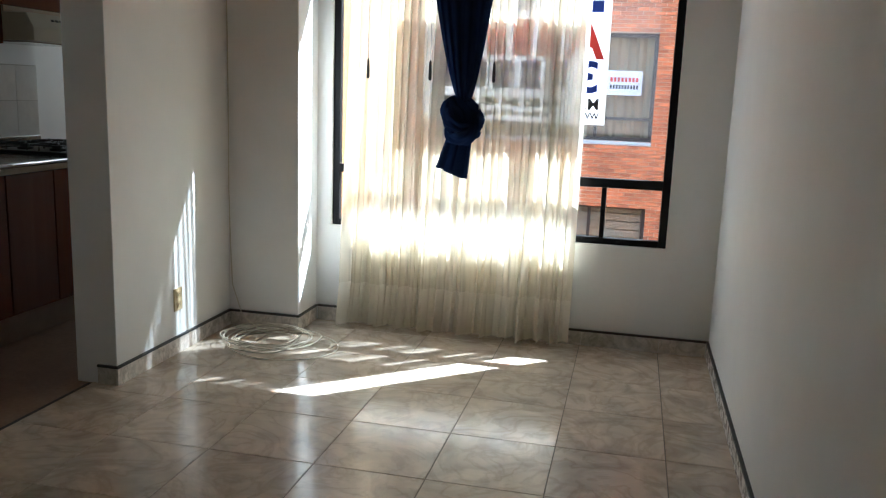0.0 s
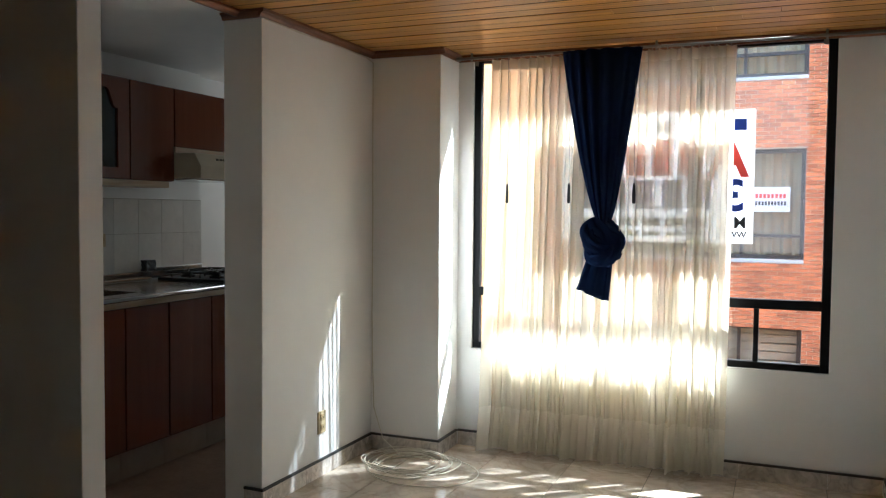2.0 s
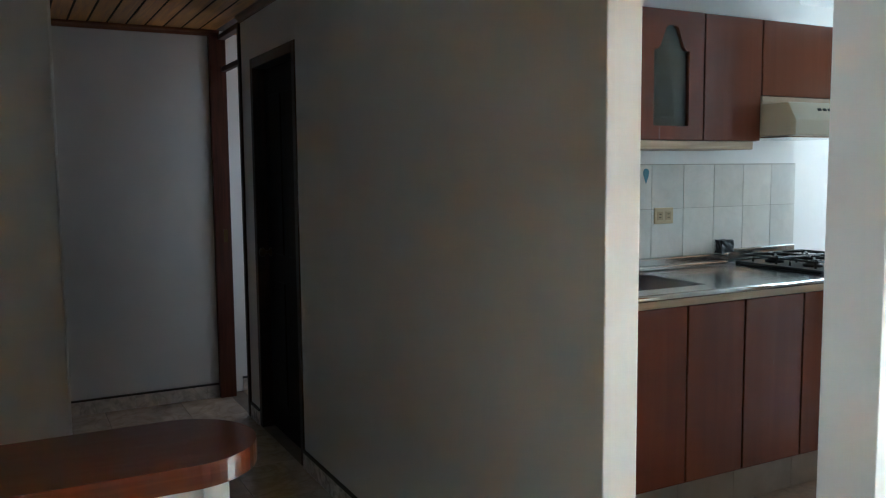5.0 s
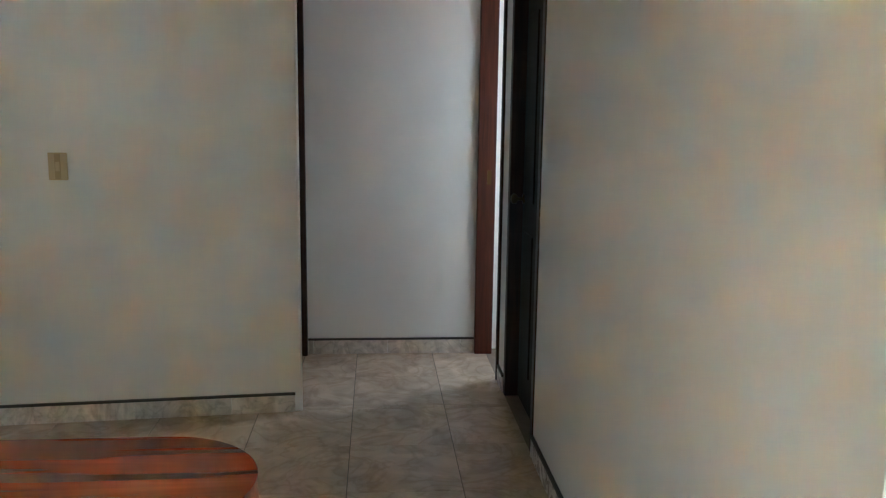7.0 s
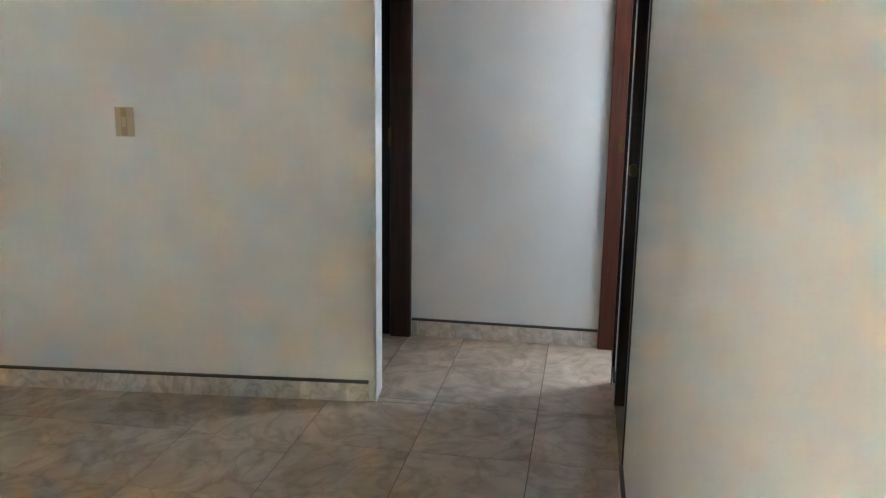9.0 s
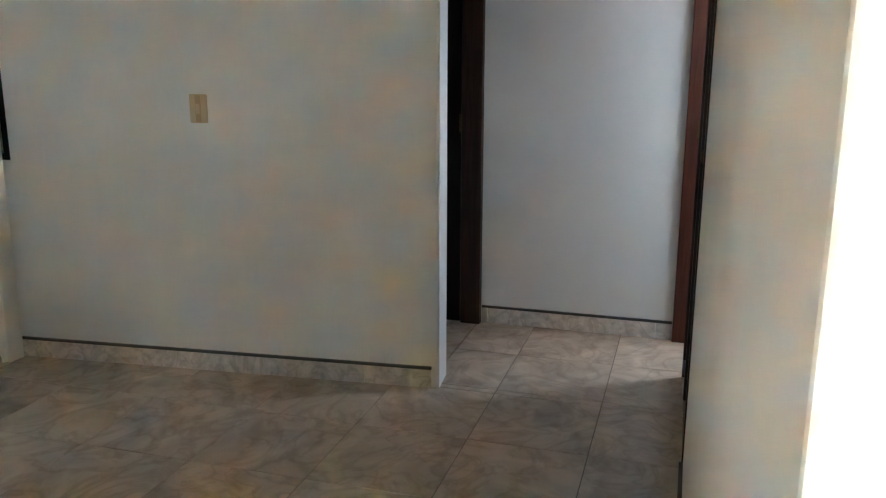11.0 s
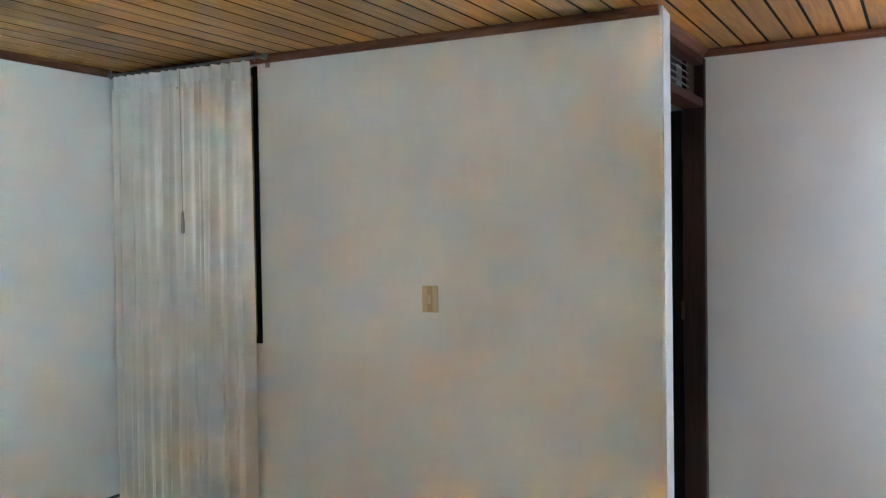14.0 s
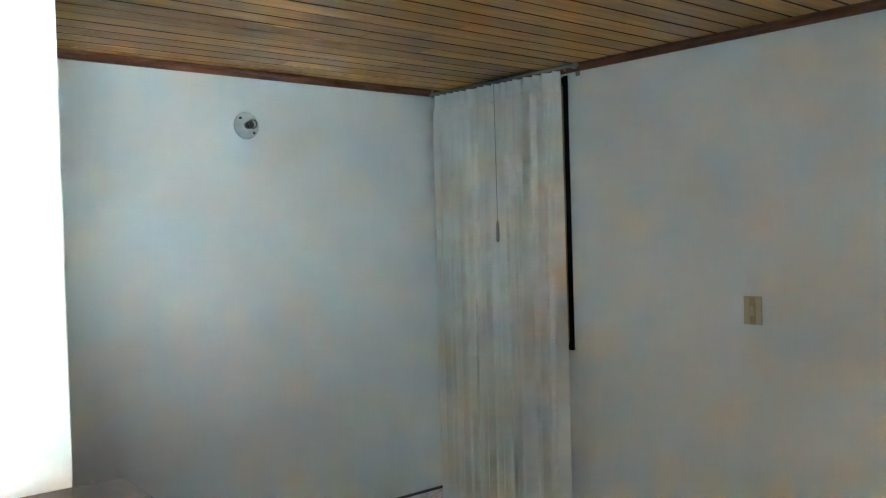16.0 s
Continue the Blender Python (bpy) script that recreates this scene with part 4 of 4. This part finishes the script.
def dining_curtain():
    c = thing("dining_curtain", SKEW @ Vector((0.45, 0.105, 0.02)), "greyish-white curtain hanging in folds to the floor", "curtain")
    part("cloth", skewed(fold_sheet(0.055, 0.932, 0.115, 0.02, 2.20, 13, 0.046, 11, (0, -0.015), nu=420, nz=30, fine=0.55)), LACE, c, "", True)
    part("heading", skewed(fold_sheet(0.055, 0.935, 0.110, 2.180, 2.275, 16, 0.026, 5, nu=320, nz=4, fine=0.1)), LACE_TOP, c, "white gathered heading tape", True)
    cord(c, 0.565, 0.165, 1.46, 2.27, True)


dining_curtain()


# ---- fixtures on the walls ----
def wall_plate(name, m, label, category, slots):
    """A plate lying in x-z with its face towards -y, moved by m."""
    w, h = 0.078, 0.118
    t = thing(name, m @ Vector((0, 0, 0)), label, category)
    def put(b):
        bmesh.ops.transform(b, matrix=m, verts=b.verts)
        return b
    p = part("plate", put(bx(-w / 2, -0.008, -h / 2, w / 2, 0, h / 2, bevel=0.003)), PLATE, t)
    if slots == "switch":
        part("band", put(bx(-0.012, -0.0105, -h / 2 + 0.004, 0.012, -0.0082, h / 2 - 0.004)), PLATE2, p)
        part("rocker", put(bx(-0.009, -0.015, -0.02, 0.009, -0.0107, 0.02, bevel=0.002)), PLATE, p)
    else:
        for s in (-0.026, 0.026):
            part("socket", put(bx(-0.02, -0.0105, s - 0.017, 0.02, -0.0082, s + 0.017, bevel=0.001)), PLATE2, p)
            for q in (-0.008, 0.008):
                part("slot", put(bx(q - 0.0015, -0.0115, s - 0.007, q + 0.0015, -0.0107, s + 0.006)), SLOT, p)


rot_u = SKEW @ Matrix.Translation((1.825, 0, 1.153)) @ Matrix.Rotation(math.pi, 4, "Z")
wall_plate("light_switch", rot_u, "aged ivory single light switch on the dining wall", "switch", "switch")
wall_plate("wall_outlet", Matrix.Translation((WX, 4.215, 0.285)) @ Matrix.Rotation(radians(90), 4, "Z"), "ivory double wall outlet low on the wall", "outlet", "outlet")
wall_plate("wall_outlet", Matrix.Translation((-3.712, 4.123, 1.214)) @ Matrix.Rotation(radians(90), 4, "Z") @ Matrix.Rotation(radians(90), 4, "Y"), "ivory double outlet set sideways in kitchen tiles", "outlet", "outlet")


def wall_lamp(p, n, label):
    """A round glass wall lamp base with a bare bulb."""
    p, n = Vector(p), Vector(n)
    l = thing("wall_lamp", p, label, "lamp", "wall lamps")
    side = n.cross(Vector((0, 0, 1)))
    part("rosette", lathe(bmesh.new(), p, n, [(0.055, 0), (0.062, 0.004), (0.064, 0.008), (0.058, 0.014), (0.048, 0.016), (0.044, 0.02), (0.028, 0.024), (0.018, 0.025)], 32), CHROME if n.x else ROSETTE, l, "", True)
    part("socket", lathe(bmesh.new(), p + n * 0.022, n, [(0.016, 0), (0.018, 0.004), (0.017, 0.02), (0.019, 0.022), (0.018, 0.036), (0.012, 0.04)], 18), ROD if n.x else IRON, l, "dark socket", True)
    part("bulb", lathe(bmesh.new(), p + n * 0.06, n, [(0.013, 0), (0.016, 0.02), (0.028, 0.05), (0.031, 0.07), (0.026, 0.09), (0.012, 0.1)] if n.x else [(0.013, 0), (0.020, 0.008), (0.024, 0.02), (0.016, 0.032), (0.006, 0.036)], 20), BULB, l, "clear glass bulb, unlit", True)
    for k in (-1, 1):
        part("screw", lathe(bmesh.new(), p + side * 0.034 * k + Vector((0, 0, 0.034 * k)) + n * 0.018, n, [(0.006, 0), (0.006, 0.006), (0.003, 0.008)], 10), IRON, l, "", True)


wall_lamp((0.46, 4.035, 2.08), (-1, 0, 0), "bare wall lamp with a clear unlit bulb")
wall_lamp((-3.56, -1.25, 2.05), (0, 1, 0), "small round wall lamp with a bare unlit bulb")


def cable_coil():
    c = thing("cable_coil", (-1.85, 4.5, 0), "loose coil of thin cream cable on the floor", "cable")
    rng = random.Random(4)
    for k in range(7):
        cx, cy, r = -1.90 + rng.uniform(-0.05, 0.05), 4.52 + rng.uniform(-0.04, 0.04), 0.20 + rng.uniform(-0.03, 0.03)
        e, f, z = rng.uniform(0.9, 1.15), rng.uniform(0, 6), 0.006 + k * 0.006
        part("loop", tube(bmesh.new(), [(cx + r * e * math.cos(a / 40 * math.tau), cy + r / e * math.sin(a / 40 * math.tau), z + 0.008 * (1 + math.sin(3 * a / 40 * math.tau + f))) for a in range(40)], 0.0032, 6, True), WHITECABLE, c, "", True)
    part("loop", tube(bmesh.new(), [(-1.80 + 0.30 * math.cos(a / 50 * math.tau), 4.49 + 0.25 * math.sin(a / 50 * math.tau), 0.005) for a in range(50)], 0.0032, 6, True), WHITECABLE, c, "", True)
    w = thing("wall_cable", (-2.255, 4.765, 0), "thin cream cable running up the wall corner", "cable")
    pts = [(-2.262, 3.70, 2.274), (-2.264, 4.0, 2.270), (-2.262, 4.4, 2.275), (-2.264, 4.70, 2.269), (-2.262, 4.772, 2.255), (-2.262, 4.772, 1.9), (-2.258, 4.77, 1.3), (-2.262, 4.772, 0.8), (-2.25, 4.76, 0.5), (-2.22, 4.72, 0.26), (-2.13, 4.66, 0.10), (-2.02, 4.62, 0.045), (-1.95, 4.66, 0.03), (-1.88, 4.70, 0.03)]
    fine = []
    for a, b in zip(pts, pts[1:]):
        for s in range(6):
            fine.append(Vector(a).lerp(Vector(b), s / 6))
    part("wire", tube(bmesh.new(), fine, 0.0028, 6), WHITECABLE, w, "", True)


cable_coil()


# ---- bar counter ----
def bar():
    t = thing("bar_counter", (-2.317, 1.0, 0), "white half-height bar with a rounded red-brown wooden top", "bar counter")
    x0, x1, y0, y1, z = -2.469, -2.165, 0.28, 1.741, 0.92
    r = (x1 - x0) / 2
    b = bmesh.new()
    pts = [(x0, y0), (x1, y0)] + [((x0 + x1) / 2 + r * math.cos(a * math.pi / 28), y1 - r + r * math.sin(a * math.pi / 28)) for a in range(29)]
    lo = [b.verts.new((x, y, z - 0.045)) for x, y in pts]
    hi = [b.verts.new((x, y, z)) for x, y in pts]
    k = len(pts)
    b.faces.new(lo[::-1])
    b.faces.new(hi)
    for i in range(k):
        b.faces.new((lo[i], lo[(i + 1) % k], hi[(i + 1) % k], hi[i]))
    e = [e for e in b.edges if abs(e.verts[0].co.z - e.verts[1].co.z) < 1e-5]
    bmesh.ops.bevel(b, geom=e, offset=0.008, segments=3, profile=0.5, affect="EDGES")
    part("top", b, TOPWOOD, t, "glossy red-brown wooden top")
    part("half_wall", bx(x0 + 0.055, y0, 0, x1 - 0.055, y1 - 0.075, z - 0.046, bevel=0.004), PAINT, t, "white painted half wall")
    part("corner_strip", bx(x1 - 0.0545, y1 - 0.125, 0, x1 - 0.047, y1 - 0.077, z - 0.047), BRIGHT_WHITE, t)


bar()


# ---- kitchen ----
def lower_unit(y0, y1):
    u = thing("base_cabinet", (-3.4, (y0 + y1) / 2, 0), "red-brown wooden kitchen base cabinet with a plain door", "cabinet", "kitchen base cabinets")
    part("body", bx(-3.715, y0 + 0.001, 0.15, -3.14, y1 - 0.001, 0.895), CABWOOD, u)
    part("door", bx(-3.138, y0 + 0.004, 0.163, -3.118, y1 - 0.004, 0.893, bevel=0.003), CABWOOD, u)
    part("plinth", bx(-3.6, y0 + 0.001, 0, -3.16, y1 - 0.001, 0.149), PLINTH, u)


def upper_unit(y0, y1, z0, z1, glazed=False):
    u = thing("wall_cabinet", (-3.56, (y0 + y1) / 2, z0), "red-brown wall cabinet with an arched glass door" if glazed else "red-brown wooden wall cabinet with a plain door", "cabinet", "kitchen wall cabinets")
    X = -3.42
    if not glazed:
        part("body", bx(-3.715, y0 + 0.001, z0, X - 0.022, y1 - 0.001, z1), CABWOOD, u)
        part("door", bx(X - 0.02, y0 + 0.004, z0 + 0.002, X, y1 - 0.004, z1 - 0.002, bevel=0.003), CABWOOD, u)
        return
    for n, a in (("side", (-3.715, y0 + 0.001, z0, X - 0.022, y0 + 0.018, z1)), ("side", (-3.715, y1 - 0.018, z0, X - 0.022, y1 - 0.001, z1)), ("shelf", (-3.70, y0 + 0.019, z0 + 0.001, X - 0.024, y1 - 0.019, z0 + 0.018)), ("shelf", (-3.70, y0 + 0.019, z1 - 0.018, X - 0.024, y1 - 0.019, z1 - 0.001)), ("back", (-3.715, y0 + 0.019, z0 + 0.02, -3.705, y1 - 0.019, z1 - 0.02))):
        part(n, bx(*a), CABWOOD, u)
    # door with an arched cut-out: outer frame bridged to the arch outline
    b = bmesh.new()
    ya, yb, za, zb = y0 + 0.004, y1 - 0.004, z0 + 0.002, z1 - 0.002
    m, cy = 0.085, (y0 + y1) / 2
    inner = [(ya + m, za + 0.06), (yb - m, za + 0.06), (yb - m, zb - 0.17)]
    hw = (yb - ya) / 2 - m
    for i in range(1, 12):
        s = i / 12
        yy = cy + hw * (1 - 2 * s)
        q = 1 - abs(1 - 2 * s)
        inner.append((yy, zb - 0.17 + 0.105 * (0.5 - 0.5 * math.cos(math.pi * min(1, max(0, (q - 0.18) / 0.6))))))
    inner.append((ya + m, zb - 0.17))
    k = len(inner)
    outer = []
    for yy, zz in inner:
        dy, dz = yy - cy, zz - (za + zb) / 2
        f = min(((yb - ya) / 2) / max(abs(dy), 1e-6), ((zb - za) / 2) / max(abs(dz), 1e-6))
        outer.append((cy + dy * f, (za + zb) / 2 + dz * f))
    outer[0], outer[1] = (ya, za), (yb, za)
    outer[3], outer[-2] = (yb, zb), (ya, zb)
    rings = [[b.verts.new((x, yy, zz)) for yy, zz in ring] for x in (X - 0.02, X) for ring in (outer, inner)]
    ob, ib, of, inf = rings
    for i in range(k):
        j = (i + 1) % k
        b.faces.new((of[i], of[j], inf[j], inf[i]))
        b.faces.new((ob[i], ib[i], ib[j], ob[j]))
        b.faces.new((of[i], ob[i], ob[j], of[j]))
        b.faces.new((inf[i], inf[j], ib[j], ib[i]))
    d = part("door", b, CABWOOD, u)
    g = part("pane", bx(X - 0.014, ya + m - 0.01, za + 0.05, X - 0.011, yb - m + 0.01, zb - 0.05), HAZE, d, "dusty glass pane")
    g.visible_shadow = False
    for z in (z0 + 0.10, z0 + 0.30):
        b = bmesh.new()
        for i in range(3):
            tube(b, [(-3.46 - 0.07 * i, y0 + 0.02, z), (-3.46 - 0.07 * i, y1 - 0.02, z)], 0.003)
        for i in range(9):
            yy = y0 + 0.03 + i * (y1 - y0 - 0.06) / 8
            tube(b, [(-3.45, yy, z + 0.004), (-3.62, yy, z + 0.004)], 0.002)
        part("wire_rack", b, CHROME, u)


for a, c in ((2.66, 3.02), (3.02, 3.37), (3.37, 3.715), (3.715, 4.038), (4.038, 4.40), (4.40, 4.76), (4.76, 5.04)):
    lower_unit(a, c)
upper_unit(3.10, 3.40, 1.563, 2.12)
upper_unit(3.40, 3.70, 1.563, 2.12)
upper_unit(3.70, 4.08, 1.563, 2.12, True)
upper_unit(4.08, 4.443, 1.563, 2.12)
upper_unit(4.443, 5.03, 1.772, 2.12)
tagged(part("cabinet_light_rail", bx(-3.70, 3.10, 1.525, -3.425, 4.40, 1.562, bevel=0.003), PALEWOOD), "pale wooden strip under the wall cabinets", "trim", "", "structure")


def hood():
    h = thing("range_hood", (-3.5, 4.74, 1.585), "cream enamelled range hood under the wall cabinets", "range hood")
    y0, y1 = 4.446, 5.03
    b = bmesh.new()
    prof = [(-3.715, 1.585), (-3.23, 1.585), (-3.23, 1.655), (-3.275, 1.735), (-3.715, 1.735)]
    ra, rb = [b.verts.new((x, y0, z)) for x, z in prof], [b.verts.new((x, y1, z)) for x, z in prof]
    for i in range(5):
        b.faces.new((ra[i], ra[(i + 1) % 5], rb[(i + 1) % 5], rb[i]))
    b.faces.new(ra[::-1])
    b.faces.new(rb)
    bmesh.ops.bevel(b, geom=b.edges[:], offset=0.004, segments=2, profile=0.5, affect="EDGES")
    part("shell", b, HOOD, h)
    part("top_rail", bx(-3.70, y0, 1.737, -3.415, y1, 1.770), PALEWOOD, h)
    for i in range(10):
        y = 4.62 + i * 0.035 + (0.03 if i > 4 else 0)
        b = bmesh.new()
        box(b, 0, y, -0.006, 0.004, y + 0.022, 0.006)
        bmesh.ops.transform(b, matrix=Matrix.Translation((-3.256, 0, 1.702)) @ Matrix.Rotation(radians(-29), 4, "Y"), verts=b.verts)
        part("vent_slot", b, SLOT, h)
    part("filter", bx(-3.66, y0 + 0.04, 1.578, -3.30, y1 - 0.04, 1.584), STEEL, h)


hood()


def worktop():
    w = thing("worktop", (-3.4, 3.8, 0.897), "brushed steel worktop with a sunken sink", "worktop")
    X0, X1, y0, y1, z = -3.715, -3.09, 2.66, 5.04, 0.957
    sx0, sx1, sy0, sy1 = -3.58, -3.2, 3.05, 3.90
    b = bmesh.new()
    for a in ((X0, y0, sx0, y1), (sx1, y0, X1, y1), (sx0, y0, sx1, sy0), (sx0, sy1, sx1, y1)):
        box(b, a[0], a[1], z - 0.02, a[2], a[3], z)
    part("sheet", b, STEEL, w, "steel sheet")
    b = bmesh.new()
    for a in ((sx0, sy0, z - 0.16, sx0 + 0.004, sy1, z - 0.005), (sx1 - 0.004, sy0, z - 0.16, sx1, sy1, z - 0.005), (sx0, sy0, z - 0.16, sx1, sy0 + 0.004, z - 0.005), (sx0, sy1 - 0.004, z - 0.16, sx1, sy1, z - 0.005), (sx0, sy0, z - 0.164, sx1, sy1, z - 0.16)):
        box(b, *a)
    part("sink_bowl", b, STEEL, w)
    part("front_edge", cyl(bmesh.new(), (X1, y0, z - 0.013), (X1, y1, z - 0.013), 0.0135, seg=16), STEEL, w, "", True)
    part("front_rail", bx(-3.125, y0, 0.897, -3.105, y1, 0.935, bevel=0.002), PALEWOOD, w, "pale wooden front rail")
    part("upstand", bx(X0, y0, z, X0 + 0.03, 4.54, z + 0.055, bevel=0.006), STEEL, w)
    part("upstand_step", bx(X0 + 0.0305, y0, z, X0 + 0.062, 4.50, z + 0.022, bevel=0.006), STEEL, w)
    part("upstand", bx(X0, 4.54, z, X0 + 0.02, y1, z + 0.075, bevel=0.004), STEEL, w)


worktop()


def hob():
    h = thing("gas_hob", (-3.4, 4.78, 0.957), "black four-burner gas hob with iron grates", "hob")
    part("tray", bx(-3.66, 4.56, 0.958, -3.16, 5.03, 0.974, bevel=0.004), IRON, h)
    for bxx in (-3.52, -3.30):
        for by in (4.68, 4.90):
            part("burner", lathe(bmesh.new(), (bxx, by, 0.974), (0, 0, 1), [(0.045, 0), (0.045, 0.012), (0.034, 0.014), (0.034, 0.022), (0.02, 0.026)], 18), IRON, h, "", True)
            b = bmesh.new()
            for a in range(4):
                c, s = math.cos(a * math.pi / 2 + 0.78), math.sin(a * math.pi / 2 + 0.78)
                tube(b, [(bxx + 0.10 * c, by + 0.10 * s, 0.974), (bxx + 0.10 * c, by + 0.10 * s, 1.012), (bxx + 0.03 * c, by + 0.03 * s, 1.016)], 0.006)
            for s in (-0.1, 0.1):
                tube(b, [(bxx - 0.1, by + s, 1.008), (bxx + 0.1, by + s, 1.008)], 0.0055)
                tube(b, [(bxx + s, by - 0.1, 1.008), (bxx + s, by + 0.1, 1.008)], 0.0055)
            tube(b, [(bxx + 0.075 * math.cos(i / 20 * math.tau), by + 0.075 * math.sin(i / 20 * math.tau), 1.006) for i in range(20)], 0.005, 6, True)
            part("grate", b, IRON, h)
    c = thing("hob_lighter_box", (-3.66, 4.50, 1.012), "small dark crumpled box on the steel upstand", "box")
    b = bmesh.new()
    bmesh.ops.create_cube(b, size=1.6)
    bmesh.ops.subdivide_edges(b, edges=b.edges[:], cuts=3, use_grid_fill=True)
    rng = random.Random(2)
    for v in b.verts:
        k = 1 + rng.uniform(-0.12, 0.12)
        v.co = Vector((-3.675 + v.co.x * 0.028 * k, 4.50 + v.co.y * 0.05 * k, 1.05 + v.co.z * 0.038 * k))
    part("shell", b, IRON, c)


hob()
b = bmesh.new()
drop = [(0.017 * math.sin(a) * (0.55 - 0.45 * math.cos(a)) * 1.6, -0.036 * math.cos(a + math.pi)) for a in [k / 24 * math.tau for k in range(24)]]
sides = [[b.verts.new((x, 4.012 + u, 1.405 - v)) for u, v in drop] for x in (-3.7113, -3.7103)]
b.faces.new(sides[1])
for k in range(24):
    b.faces.new((sides[0][k], sides[0][(k + 1) % 24], sides[1][(k + 1) % 24], sides[1][k]))
tagged(part("water_sticker", b, AQUA), "small blue drop-shaped sticker on a tile", "sticker")


# ---- skirting ----

def skirting(name, p, q, n, step=0.43, shift=0.0):
    """A run of cut tiles with a black strip on top; n points into the room."""
    p, q, n = Vector((*p, 0)), Vector((*q, 0)), Vector((*n, 0))
    d = (q - p).normalized()
    length = (q - p).length
    m = Matrix(((d.x, n.x, 0, p.x), (d.y, n.y, 0, p.y), (0, 0, 1, 0), (0, 0, 0, 1)))
    b = bx(0, 0, 0.0815, length, 0.013, 0.0925)
    bmesh.ops.transform(b, matrix=m, verts=b.verts)
    run = structure(name, b, STRIP, "beige tile baseboard with a black top strip", "baseboard")
    cuts = [0.0]
    s = shift or step
    while s < length - 0.03:
        cuts.append(s)
        s += step
    cuts.append(length)
    for a, c in zip(cuts, cuts[1:]):
        t = bx(a + 0.0012, 0, 0.0, c - 0.0012, 0.011, 0.081, bevel=0.0015)
        bmesh.ops.transform(t, matrix=m, verts=t.verts)
        part("tile", t, BASE_TILE, run)


skirting("baseboard", (0.46, -1.25), (0.46, 5.07), (-1, 0))
skirting("baseboard", (-2.16, 0.278), (-1.15, 0.278), (0, 1))
skirting("baseboard", (0.446, 5.07), (-1.829, 5.07), (0, -1), shift=0.25)
skirting("baseboard", (-1.843, 5.056), (-1.843, WY1 - 0.013), (1, 0))
skirting("baseboard", (-1.843, WY1), (WX + 0.014, WY1), (0, -1))
skirting("baseboard", (WX, WY1), (WX, WY0 - 0.013), (1, 0), shift=0.3)
skirting("baseboard", (WX, WY0), (-2.37, WY0), (0, -1))
skirting("baseboard", (ENDX, BWY), (-4.465, BWY), (0, -1))
skirting("baseboard", (-5.255, BWY), (-5.43, BWY), (0, -1))
skirting("baseboard", (-5.975, 1.507), (-5.975, 2.476), (1, 0), shift=0.03)
skirting("baseboard", (-6.06, BWY + 0.105), (-6.06, 4.5), (1, 0))
skirting("baseboard", tuple((C0 + UDIR * 0.01).xy), tuple((C1 - UDIR * 0.02).xy), (UDIR.y, -UDIR.x), shift=0.36)
skirting("baseboard", (-4.76, -1.25), (-2.351, -1.25), (0, 1))


# ---- floor tiles ----
TILES = {}


def tile_floor(name, x0, x1, y0, y1, ox, oy, s=0.433):
    f = tagged(part(name, bx(x0, y0, -0.0048, x1, y1, -0.0035), GROUT), "glossy beige marble-look floor tiles with dark joints", "floor", "", "structure")
    i0, i1 = math.floor((x0 - ox) / s), math.ceil((x1 - ox) / s)
    j0, j1 = math.floor((y0 - oy) / s), math.ceil((y1 - oy) / s)
    for i in range(i0, i1):
        for j in range(j0, j1):
            xa, xb = max(x0, ox + i * s), min(x1, ox + (i + 1) * s)
            ya, yb = max(y0, oy + j * s), min(y1, oy + (j + 1) * s)
            if xb - xa < 0.02 or yb - ya < 0.02:
                continue
            key = (round(xb - xa, 3), round(yb - ya, 3))
            if key not in TILES:
                b = bx(0.0018, 0.0018, -0.006, key[0] - 0.0018, key[1] - 0.0018, 0, bevel=0.0012)
                TILES[key] = bpy.data.meshes.new("tile")
                b.to_mesh(TILES[key])
                b.free()
                TILES[key].materials.append(TILE)
            o = new("tile", TILES[key])
            o.parent = f
            o.location = (xa, ya, random.uniform(-0.0004, 0))


tile_floor("floor_living", -2.409, 0.46, -1.25, 5.07, 0.192, 3.19, 0.4335)
tile_floor("floor_dining", -5.05, -2.409, -1.25, 2.548, -2.409, 1.79, 0.44)
tile_floor("floor_corridor", -5.975, -5.05, 1.49, 2.548, -5.09, 1.79, 0.44)
tile_floor("floor_bathroom", -6.096, -5.2, 0.4, 1.489, -5.09, 1.35, 0.44)


def splash_tiles():
    f = tagged(part("wall_tiling", bx(-3.72, 2.66, 1.01, -3.717, 5.05, 1.462), PALEGROUT), "white glazed kitchen wall tiles in two rows", "wall tiles", "", "structure")
    y = 4.863
    cols = [(4.863, 5.048)]
    while y > 2.7:
        cols.append((max(y - 0.2035, 2.66), y))
        y -= 0.2035
    for a, c in cols:
        for z0, z1 in ((1.012, 1.246), (1.246, 1.458)):
            part("tile", bx(-3.7175, a + 0.0012, z0 + 0.0012, -3.7115, c - 0.0012, z1 - 0.0012, bevel=0.001), WTILE, f)


splash_tiles()
